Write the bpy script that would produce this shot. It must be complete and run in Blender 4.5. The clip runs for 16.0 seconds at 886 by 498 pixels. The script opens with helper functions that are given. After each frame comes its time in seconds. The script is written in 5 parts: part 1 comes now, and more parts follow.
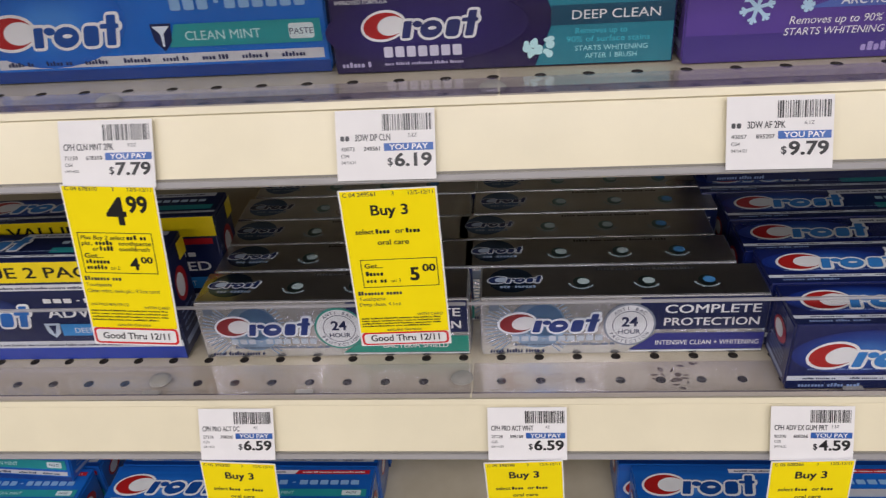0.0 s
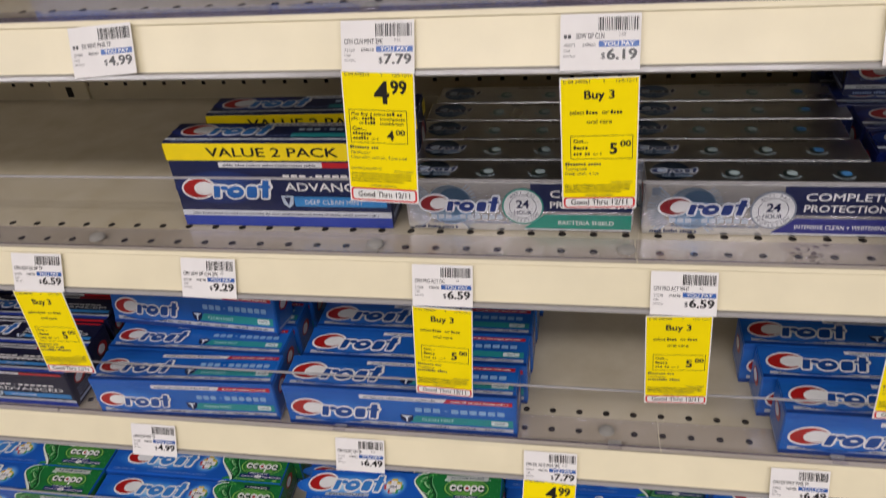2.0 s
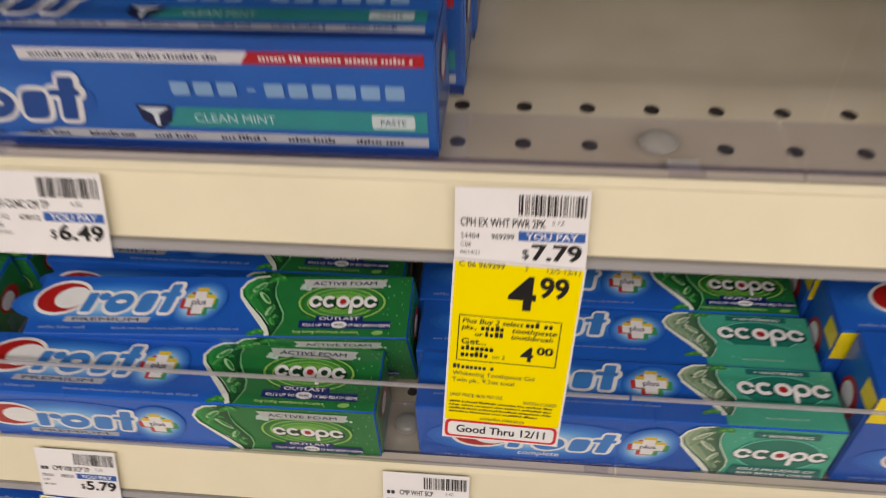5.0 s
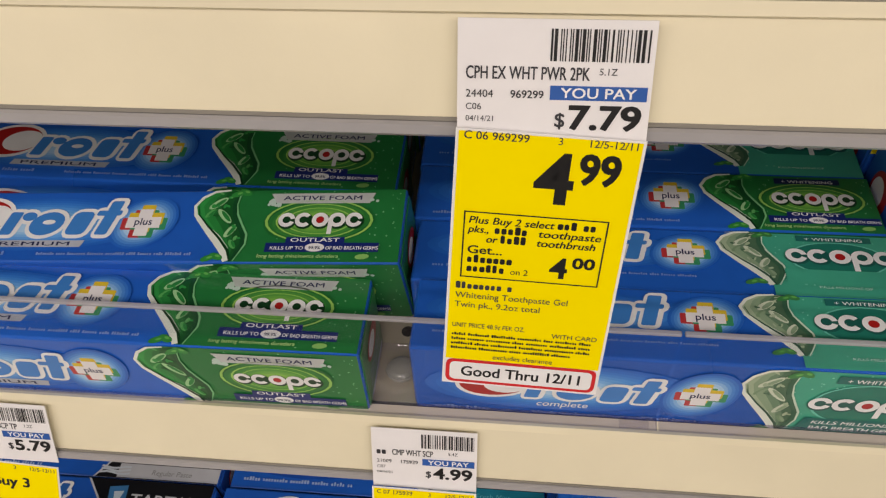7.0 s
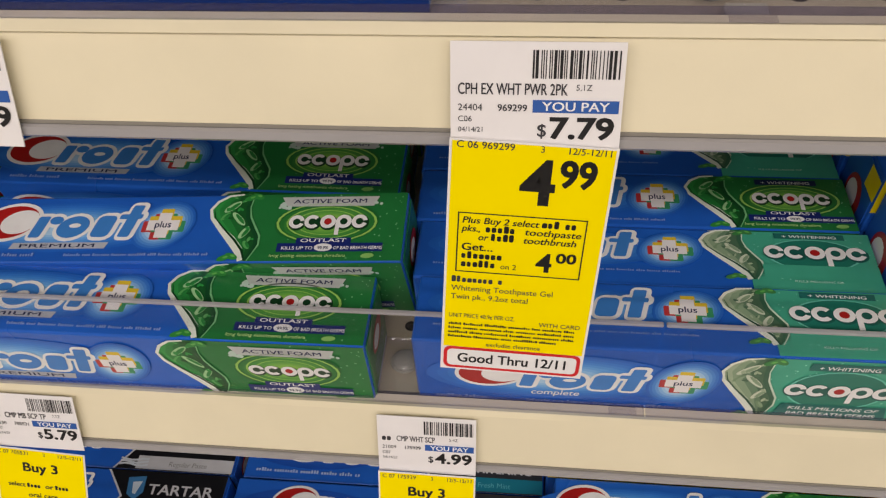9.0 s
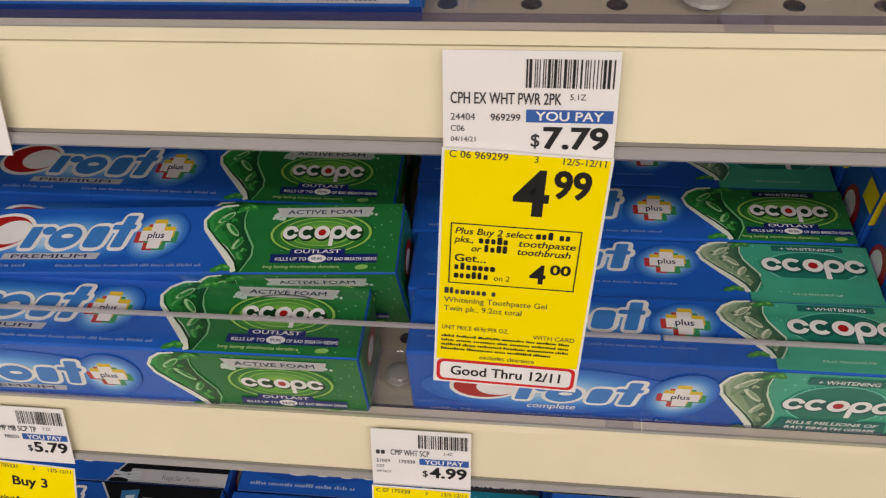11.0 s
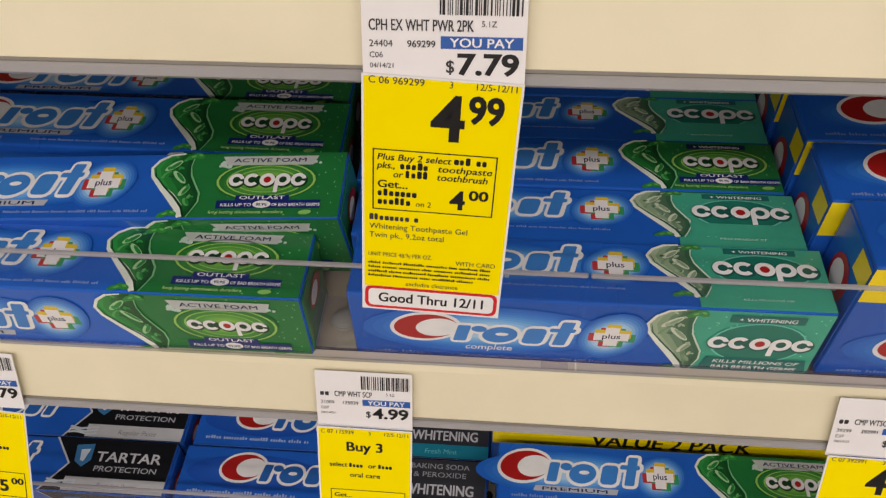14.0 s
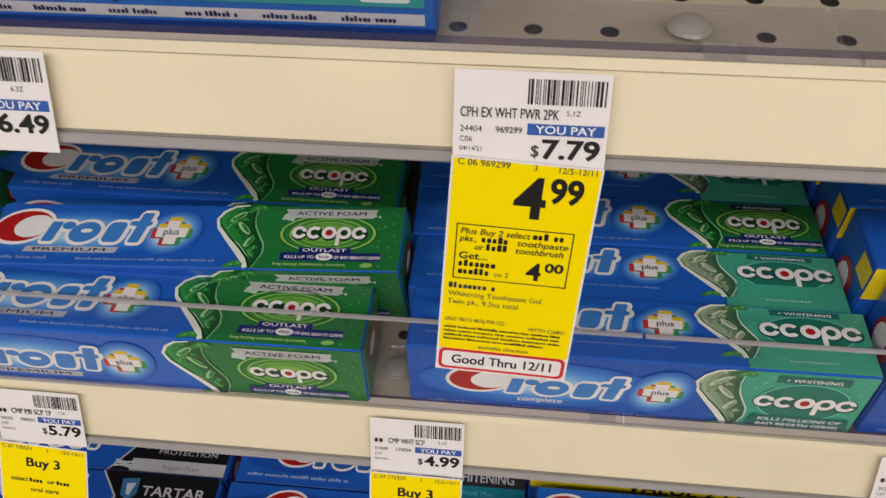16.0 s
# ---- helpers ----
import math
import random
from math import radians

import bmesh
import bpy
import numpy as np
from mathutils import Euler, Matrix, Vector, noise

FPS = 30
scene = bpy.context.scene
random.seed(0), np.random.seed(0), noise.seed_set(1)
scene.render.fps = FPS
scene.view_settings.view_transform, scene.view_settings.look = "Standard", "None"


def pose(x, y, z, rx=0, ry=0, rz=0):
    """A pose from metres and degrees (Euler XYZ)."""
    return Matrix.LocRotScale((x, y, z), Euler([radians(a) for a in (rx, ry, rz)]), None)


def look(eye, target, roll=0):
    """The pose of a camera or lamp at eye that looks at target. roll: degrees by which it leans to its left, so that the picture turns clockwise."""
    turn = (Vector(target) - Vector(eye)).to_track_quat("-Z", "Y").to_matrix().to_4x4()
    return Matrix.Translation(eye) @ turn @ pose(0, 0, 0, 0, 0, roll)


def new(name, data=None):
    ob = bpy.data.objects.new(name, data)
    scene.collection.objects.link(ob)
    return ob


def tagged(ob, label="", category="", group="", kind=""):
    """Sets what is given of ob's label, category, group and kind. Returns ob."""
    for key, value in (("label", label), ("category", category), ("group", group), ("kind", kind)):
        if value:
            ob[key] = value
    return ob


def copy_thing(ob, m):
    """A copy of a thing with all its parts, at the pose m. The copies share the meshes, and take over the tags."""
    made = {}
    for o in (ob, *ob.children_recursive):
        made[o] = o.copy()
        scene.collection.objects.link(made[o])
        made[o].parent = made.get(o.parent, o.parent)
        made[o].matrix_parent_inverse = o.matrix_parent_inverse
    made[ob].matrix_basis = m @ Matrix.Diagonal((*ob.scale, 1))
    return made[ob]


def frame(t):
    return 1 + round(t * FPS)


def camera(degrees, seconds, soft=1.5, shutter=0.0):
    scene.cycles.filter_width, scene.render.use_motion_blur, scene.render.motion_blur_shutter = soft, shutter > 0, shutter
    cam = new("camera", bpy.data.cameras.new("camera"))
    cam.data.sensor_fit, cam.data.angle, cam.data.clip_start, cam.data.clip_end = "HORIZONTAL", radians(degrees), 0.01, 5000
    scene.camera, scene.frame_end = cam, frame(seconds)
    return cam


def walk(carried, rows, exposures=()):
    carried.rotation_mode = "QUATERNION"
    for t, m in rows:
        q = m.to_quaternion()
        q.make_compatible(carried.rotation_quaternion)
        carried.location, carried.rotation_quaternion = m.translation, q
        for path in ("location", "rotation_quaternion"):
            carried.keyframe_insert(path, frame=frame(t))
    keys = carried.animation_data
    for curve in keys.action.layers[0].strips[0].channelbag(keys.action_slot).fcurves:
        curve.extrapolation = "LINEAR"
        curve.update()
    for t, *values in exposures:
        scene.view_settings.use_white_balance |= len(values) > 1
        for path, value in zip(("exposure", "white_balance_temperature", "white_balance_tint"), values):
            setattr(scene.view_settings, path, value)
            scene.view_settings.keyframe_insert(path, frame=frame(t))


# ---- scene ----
cam = camera(58.5, 16.0, soft=1.2, shutter=0.35)
PATH = [
    (0, (0.093, -0.367, 1.453), (-0.072, 1.335, 0.416), -4.1),
    (0.5, (0.082, -0.382, 1.46), (-0.131, 1.31, 0.415), -3.7),
    (1, (0.073, -0.412, 1.474), (-0.206, 1.268, 0.425), -4.3),
    (1.5, (0.044, -0.461, 1.494), (-0.296, 1.19, 0.418), -5.4),
    (2, (0.03, -0.491, 1.479), (-0.326, 1.113, 0.339), -5.8),
    (2.5, (0.063, -0.516, 1.465), (-0.266, 1.013, 0.219), -5.7),
    (3, (0.088, -0.519, 1.448), (-0.208, 0.988, 0.167), -5.3),
    (3.5, (0.07, -0.48, 1.426), (-0.183, 0.979, 0.082), -4.9),
    (4, (0.035, -0.414, 1.397), (-0.187, 1.022, 0.024), -4.5),
    (4.5, (0.023, -0.302, 1.233), (-0.177, 1.108, -0.171), -3.7),
    (5, (0.0, -0.215, 1.096), (-0.177, 1.166, -0.34), -2.8),
    (5.2, (-0.003, -0.194, 1.056), (-0.191, 1.17, -0.395), -2.9),
    (7.3, (-0.005, -0.172, 1.018), (-0.19, 1.125, -0.493), -3.7),
    (7.5, (-0.002, -0.176, 1.023), (-0.189, 1.122, -0.488), -3.8),
    (8, (0.004, -0.185, 1.029), (-0.185, 1.11, -0.484), -4.1),
    (8.5, (0.002, -0.189, 1.033), (-0.195, 1.112, -0.472), -4.4),
    (8.7, (0.0, -0.189, 1.036), (-0.199, 1.11, -0.472), -4.5),
    (10.8, (0.004, -0.19, 1.031), (-0.195, 1.143, -0.447), -4.0),
    (11, (0.002, -0.187, 1.033), (-0.197, 1.137, -0.453), -4.2),
    (11.5, (-0.004, -0.19, 1.033), (-0.193, 1.14, -0.449), -3.9),
    (12, (0.009, -0.189, 1.032), (-0.159, 1.141, -0.453), -3.4),
    (12.5, (0.022, -0.194, 1.031), (-0.128, 1.134, -0.457), -2.9),
    (13, (0.026, -0.199, 1.031), (-0.113, 1.124, -0.462), -2.6),
    (13.5, (0.026, -0.2, 1.034), (-0.112, 1.119, -0.463), -2.4),
    (14, (0.021, -0.207, 1.028), (-0.12, 1.095, -0.484), -2.3),
    (14.5, (0.02, -0.211, 1.025), (-0.125, 1.095, -0.483), -2.1),
    (15, (0.025, -0.21, 1.042), (-0.118, 1.106, -0.457), -1.8),
    (15.5, (0.013, -0.208, 1.043), (-0.143, 1.111, -0.453), -1.9),
    (16, (-0.002, -0.208, 1.05), (-0.166, 1.138, -0.421), -1.7),
]
walk(cam, [(t, look(eye, target, roll)) for t, eye, target, roll in PATH],
     exposures=((0.0, 0.05, 6200, 10), (2.0, 0.02, 6450, 10), (4.5, 0.0, 6900, 10), (8.0, 0.0, 6950, 10), (12.5, 0.0, 6950, 10), (16.0, 0.0, 6750, 10)))

# ---- light: ceiling troffers over the aisle, in a closed shop ----
# dim even background, added as ambient fill outside the closed shop
world = bpy.data.worlds.new("ambient_fill")
world.use_nodes = True
world.node_tree.nodes["Background"].inputs[0].default_value = (0.9, 0.95, 1.0, 1)
world.node_tree.nodes["Background"].inputs[1].default_value = 0.15
scene.world = world
LAMP = 23.2


def lamp(x, y, z, sx, sy, watts):
    data = bpy.data.lights.new("troffer_light", "AREA")
    data.shape, data.size, data.size_y, data.energy = "RECTANGLE", sx, sy, watts
    data.color = (1.0, 0.932, 0.955)
    ob = new("troffer_light", data)
    ob.matrix_world = pose(x, y, z)
    return ob


for lx in (-2.6, 0.0, 2.6):
    for ly, power in ((-1.7, 1.32), (-3.2, 1.32)):
        lamp(lx, ly, 2.86, 2.2, 0.34, LAMP * power)

# ---- materials ----


def lin(code):
    out = []
    for k in (0, 2, 4):
        c = int(code[k:k + 2], 16) / 255
        out.append(c / 12.92 if c <= 0.04045 else ((c + 0.055) / 1.055) ** 2.4)
    return (*out, 1.0)


MATS = {}


def mat(name, code="808080", rough=0.4, metal=0.0, coat=0.0, vary=0.06, scale=60.0, bump=0.0, bscale=400.0, code2=None):
    """A surface with two scales of tone variation and a fine relief."""
    if name in MATS:
        return MATS[name]
    m = bpy.data.materials.new(name)
    m.use_nodes = True
    nt = m.node_tree
    b = nt.nodes["Principled BSDF"]
    b.inputs["Roughness"].default_value = rough
    b.inputs["Metallic"].default_value = metal
    b.inputs["Coat Weight"].default_value = coat
    b.inputs["Coat Roughness"].default_value = 0.12
    co = nt.nodes.new("ShaderNodeTexCoord")
    info = nt.nodes.new("ShaderNodeObjectInfo")
    shift = nt.nodes.new("ShaderNodeVectorMath")
    shift.operation = "ADD"
    nt.links.new(co.outputs["Object"], shift.inputs[0])
    mul = nt.nodes.new("ShaderNodeMath")
    mul.operation = "MULTIPLY"
    mul.inputs[1].default_value = 13.0
    nt.links.new(info.outputs["Random"], mul.inputs[0])
    nt.links.new(mul.outputs[0], shift.inputs[1])
    n1 = nt.nodes.new("ShaderNodeTexNoise")
    n1.inputs["Scale"].default_value = scale
    n1.inputs["Detail"].default_value = 6
    n2 = nt.nodes.new("ShaderNodeTexNoise")
    n2.inputs["Scale"].default_value = scale * 0.12
    n2.inputs["Detail"].default_value = 3
    for n in (n1, n2):
        nt.links.new(shift.outputs[0], n.inputs["Vector"])
    avg = nt.nodes.new("ShaderNodeMath")
    avg.operation = "ADD"
    nt.links.new(n1.outputs["Fac"], avg.inputs[0])
    nt.links.new(n2.outputs["Fac"], avg.inputs[1])
    ramp = nt.nodes.new("ShaderNodeMapRange")
    ramp.inputs["From Min"].default_value = 0.7
    ramp.inputs["From Max"].default_value = 1.3
    nt.links.new(avg.outputs[0], ramp.inputs["Value"])
    mix = nt.nodes.new("ShaderNodeMix")
    mix.data_type = "RGBA"
    c = lin(code)
    other = lin(code2) if code2 else tuple(min(1, v * (1 - 2.5 * vary)) for v in c[:3]) + (1,)
    mix.inputs["A"].default_value = c
    mix.inputs["B"].default_value = other
    nt.links.new(ramp.outputs["Result"], mix.inputs["Factor"])
    nt.links.new(mix.outputs["Result"], b.inputs["Base Color"])
    r2 = nt.nodes.new("ShaderNodeMapRange")
    r2.inputs["To Min"].default_value = max(0.03, rough - 0.07)
    r2.inputs["To Max"].default_value = rough + 0.09
    nt.links.new(n2.outputs["Fac"], r2.inputs["Value"])
    nt.links.new(r2.outputs["Result"], b.inputs["Roughness"])
    if bump:
        n3 = nt.nodes.new("ShaderNodeTexNoise")
        n3.inputs["Scale"].default_value = bscale
        nt.links.new(shift.outputs[0], n3.inputs["Vector"])
        bp = nt.nodes.new("ShaderNodeBump")
        bp.inputs["Strength"].default_value = bump
        bp.inputs["Distance"].default_value = 0.002
        nt.links.new(n3.outputs["Fac"], bp.inputs["Height"])
        nt.links.new(bp.outputs["Normal"], b.inputs["Normal"])
    MATS[name] = m
    return m


def ink(code, metal=0.0):
    """Printing ink on coated card; one material a colour."""
    return mat("ink_" + code + ("_foil" if metal else ""), code, 0.3, metal, 0.25, 0.05, 90, 0.05, 60)


def clear(name, tint, gloss_rough=0.06, film=0.0, film_code="ffffff", gloss=0.8, base=0.012):
    """Thin clear plastic: lets light through, mirrors at a glancing view."""
    m = bpy.data.materials.new(name)
    m.use_nodes = True
    nt = m.node_tree
    nt.nodes.remove(nt.nodes["Principled BSDF"])
    out = nt.nodes["Material Output"]
    tr = nt.nodes.new("ShaderNodeBsdfTransparent")
    tr.inputs[0].default_value = (*tint, 1)
    gl = nt.nodes.new("ShaderNodeBsdfGlossy")
    gl.inputs["Roughness"].default_value = gloss_rough
    face = nt.nodes.new("ShaderNodeLayerWeight")
    face.inputs["Blend"].default_value = 0.5
    p5 = nt.nodes.new("ShaderNodeMath")
    p5.operation = "POWER"
    p5.inputs[1].default_value = 4.0
    nt.links.new(face.outputs["Facing"], p5.inputs[0])
    fr = nt.nodes.new("ShaderNodeMath")
    fr.operation = "MULTIPLY_ADD"
    fr.inputs[1].default_value = gloss
    fr.inputs[2].default_value = base * gloss
    nt.links.new(p5.outputs[0], fr.inputs[0])
    mx = nt.nodes.new("ShaderNodeMixShader")
    nt.links.new(fr.outputs[0], mx.inputs[0])
    nt.links.new(tr.outputs[0], mx.inputs[1])
    nt.links.new(gl.outputs[0], mx.inputs[2])
    df = nt.nodes.new("ShaderNodeBsdfDiffuse")
    df.inputs[0].default_value = lin(film_code)
    mx2 = nt.nodes.new("ShaderNodeMixShader")
    mx2.inputs[0].default_value = film
    nt.links.new(mx.outputs[0], mx2.inputs[1])
    nt.links.new(df.outputs[0], mx2.inputs[2])
    nt.links.new(mx2.outputs[0], out.inputs[0])
    MATS[name] = m
    return m


RAIL = mat("cream_rail_enamel", "efe6c6", 0.36, 0, 0.1, 0.045, 22, 0.015, 900)
SHELF = mat("shelf_enamel", "d9cfb6", 0.22, 0, 0.35, 0.06, 30, 0.05, 700, "c6ba9c")
BACK = mat("back_panel_paint", "efe4c4", 0.42, 0, 0, 0.06, 14, 0.08, 500)
# shade under the shelves put into the colour, darker than the shelf enamel
UNDER_SHADE = mat("shaded_underside", "5f5a50", 0.5, 0.0, 0, 0.08, 25, 0.05, 300)
LIP = mat("rail_lip_plastic", "a5a3a2", 0.14, 0, 0.3, 0.05, 40)
GAP_SHADE = mat("rail_gap_shade", "8b867b", 0.5)
# the shade inside holes and slots, put into a dark colour
HOLE = mat("hole_shade", "2b241c", 0.8)
STAIN = mat("dried_spill", "6a5a48", 0.5)
CARD = mat("label_card", "eeecea", 0.5, 0, 0, 0.02, 80, 0.03, 900)
YELLOW = mat("promo_card_yellow", "ffe800", 0.5, 0, 0, 0.02, 60, 0.03, 900)
for card_stock in (CARD, YELLOW):
    card_stock.node_tree.nodes["Principled BSDF"].inputs["Specular IOR Level"].default_value = 0.15
WALL = mat("wall_paint", "d8d4cb", 0.7, 0, 0, 0.05, 3)
FLOOR = mat("vinyl_floor", "aaa396", 0.4, 0, 0.1, 0.08, 6)
CEIL = mat("ceiling_tile", "e6e4df", 0.8, 0, 0, 0.05, 20, 0.2, 300)
FENCE = clear("clear_plastic", (0.95, 0.95, 0.96), 0.05, 0.003, "cfcfe0", 0.25)
FENCE_EDGE = clear("clear_plastic_edge", (0.72, 0.72, 0.76), 0.12, 0.42, "d8d6d6")
FENCE_BASE = clear("clear_plastic_base", (0.94, 0.93, 0.955), 0.06, 0.03, "c8c4d8", 0.9, 0.07)
# lilac tint and film put the clear ridge's purple reflections into its colour
RIDGE = clear("clear_plastic_ridge", (0.70, 0.68, 0.77), 0.10, 0.03, "b4acc8", 0.8, 0.035)
DOME = clear("milky_plastic", (0.85, 0.85, 0.85), 0.15, 0.36, "dcd8cc", 0.8, 0.05)

# ---- mesh helpers ----


def part(name, bm, material, parent=None, label=""):
    me = bpy.data.meshes.new(name)
    bm.to_mesh(me)
    bm.free()
    for m in material if isinstance(material, (list, tuple)) else [material]:
        me.materials.append(m)
    ob = new(name, me)
    if parent:
        ob.parent = parent
    if label:
        tagged(ob, label)
    return ob


def box(bm, x0, y0, z0, x1, y1, z1, bevel=0.0, seg=2, mi=0):
    r = bmesh.ops.create_cube(bm, size=1)
    vs = r["verts"]
    for v in vs:
        v.co = Vector(((x0 + x1) / 2 + v.co.x * (x1 - x0), (y0 + y1) / 2 + v.co.y * (y1 - y0), (z0 + z1) / 2 + v.co.z * (z1 - z0)))
    fs = list({f for v in vs for f in v.link_faces})
    for f in fs:
        f.material_index = mi
    if bevel:
        es = list({e for v in vs for e in v.link_edges})
        bmesh.ops.bevel(bm, geom=es, offset=bevel, segments=seg, affect="EDGES", profile=0.5)
    return bm


def boxmesh(*a, **k):
    return box(bmesh.new(), *a, **k)


def prism_x(bm, profile, x0, x1, mi=0):
    """A (y, z) outline drawn out along x."""
    a = [bm.verts.new((x0, y, z)) for y, z in profile]
    b = [bm.verts.new((x1, y, z)) for y, z in profile]
    n = len(profile)
    fs = [bm.faces.new((a[i], a[(i + 1) % n], b[(i + 1) % n], b[i])) for i in range(n)]
    fs += [bm.faces.new(a[::-1]), bm.faces.new(b)]
    for f in fs:
        f.material_index = mi
    bmesh.ops.recalc_face_normals(bm, faces=bm.faces)
    return bm


# ---- flat printing: ink shapes laid on a face ----
GLYPHS = {}


def glyphs(s, bold):
    """Points and faces of a word in the built-in font, from x = 0, with its width."""
    key = (s, bold)
    if key not in GLYPHS:
        cu = bpy.data.curves.new("word", "FONT")
        cu.body, cu.size, cu.resolution_u, cu.offset = s, 1.0, 3, bold
        ob = new("word", cu)
        me = ob.evaluated_get(bpy.context.evaluated_depsgraph_get()).to_mesh()
        vs = [(v.co.x, v.co.y) for v in me.vertices]
        fs = [tuple(p.vertices) for p in me.polygons]
        lo = min(v[0] for v in vs)
        hi = max(v[0] for v in vs)
        GLYPHS[key] = ([(x - lo, y) for x, y in vs], fs, hi - lo)
        bpy.data.objects.remove(ob)
        bpy.data.curves.remove(cu)
    return GLYPHS[key]


class Art:
    """Shapes in metres on a face W wide and H high, gathered into one mesh."""

    def __init__(self, w, h):
        self.w, self.h, self.v, self.f, self.m, self.mats, self.count = w, h, [], [], [], [], 0

    def add(self, pts, faces, m, layer):
        if m not in self.mats:
            self.mats.append(m)
        n = len(self.v)
        self.count += 1
        lift = 0.00009 * layer + 0.0000012 * self.count
        self.v += [(x, y, lift) for x, y in pts]
        self.f += [tuple(i + n for i in f) for f in faces]
        self.m += [self.mats.index(m)] * len(faces)

    def poly(self, pts, m, l=1):
        self.add(pts, [tuple(range(len(pts)))], m, l)

    def rect(self, x0, y0, x1, y1, m, l=1, slant=0.0):
        self.poly([(x0, y0), (x1, y0), (x1 + slant, y1), (x0 + slant, y1)], m, l)

    def rrect(self, x0, y0, x1, y1, r, m, l=1, slant=0.0):
        pts = []
        for cx, cy, a in ((x1 - r, y0 + r, -90), (x1 - r, y1 - r, 0), (x0 + r, y1 - r, 90), (x0 + r, y0 + r, 180)):
            for k in range(4):
                t = radians(a + 30 * k)
                py = cy + r * math.sin(t)
                pts.append((cx + r * math.cos(t) + slant * (py - y0), py))
        self.poly(pts, m, l)

    def ell(self, cx, cy, rx, ry, m, l=1, n=22, slant=0.0):
        self.poly([(cx + rx * math.cos(6.2832 * k / n) + slant * ry * math.sin(6.2832 * k / n), cy + ry * math.sin(6.2832 * k / n)) for k in range(n)], m, l)

    def ring(self, cx, cy, rx, ry, th, m, l=1, a0=0, a1=360, n=22, slant=0.0):
        pts = []
        for k in range(n + 1):
            t = radians(a0 + (a1 - a0) * k / n)
            for q in (1.0, 1.0 - th):
                pts.append((cx + q * rx * math.cos(t) + slant * q * ry * math.sin(t), cy + q * ry * math.sin(t)))
        self.add(pts, [(2 * k, 2 * k + 1, 2 * k + 3, 2 * k + 2) for k in range(n)], m, l)

    def band(self, pts, widths, m, l=1):
        """A ribbon along a line of points."""
        out = []
        for i, (x, y) in enumerate(pts):
            ax, ay = pts[max(i - 1, 0)]
            bx, by = pts[min(i + 1, len(pts) - 1)]
            d = math.hypot(bx - ax, by - ay) or 1
            nx, ny = -(by - ay) / d, (bx - ax) / d
            out += [(x + nx * widths[i], y + ny * widths[i]), (x - nx * widths[i], y - ny * widths[i])]
        self.add(out, [(2 * i, 2 * i + 1, 2 * i + 3, 2 * i + 2) for i in range(len(pts) - 1)], m, l)

    def text(self, s, x, y, size, m, l=2, width=None, align="l", slant=0.0, bold=0.0):
        """A word; bold strokes are struck several times, a little apart."""
        digits = bold > 0.015 and not any(c.isalpha() for c in s)
        vs, fs, w = glyphs(s, 0.018 if digits else 0.0)
        k = width / w if width else size
        off = {"l": 0, "c": -k * w / 2, "r": -k * w}[align]
        d = size * (0.014 if digits else min(bold, 0.02) * 1.4)
        for ox, oy in ((0, 0),) if bold < 0.003 else ((-d, -0.6 * d), (d, -0.6 * d), (-d, 0.6 * d), (d, 0.6 * d)):
            self.add([(x + ox + off + k * vx + slant * size * vy, y + oy + size * vy) for vx, vy in vs], fs, m, l)

    def bars(self, x, y, w, h, m, l=2, word=2.2, seed=1):
        """A line of small print that cannot be read: runs of letter-wide bars."""
        rnd = random.Random(seed)
        at, pitch = 0.0, h * 0.80
        while at < w - pitch:
            for k in range(max(2, int(word * rnd.uniform(1.2, 3.2)))):
                if at + pitch > w:
                    break
                self.rrect(x + at, y, x + at + pitch * rnd.uniform(0.62, 0.84), y + h * rnd.choice((0.8, 0.8, 0.8, 1.15)), h * 0.2, m, l)
                at += pitch
            at += h * 0.65

    def build(self, name, parent, m):
        """m takes the face's x, y, out into the parent's space."""
        me = bpy.data.meshes.new(name)
        me.from_pydata([m @ Vector(v) for v in self.v], [], self.f)
        for q in self.mats:
            me.materials.append(q)
        me.polygons.foreach_set("material_index", self.m)
        me.update()
        ob = new(name, me)
        ob.parent = parent
        return ob


W_ = ink("f4f4f2")
K_ = ink("1a1a1c")
RED = ink("b3201f")
NAVY = ink("17224f")


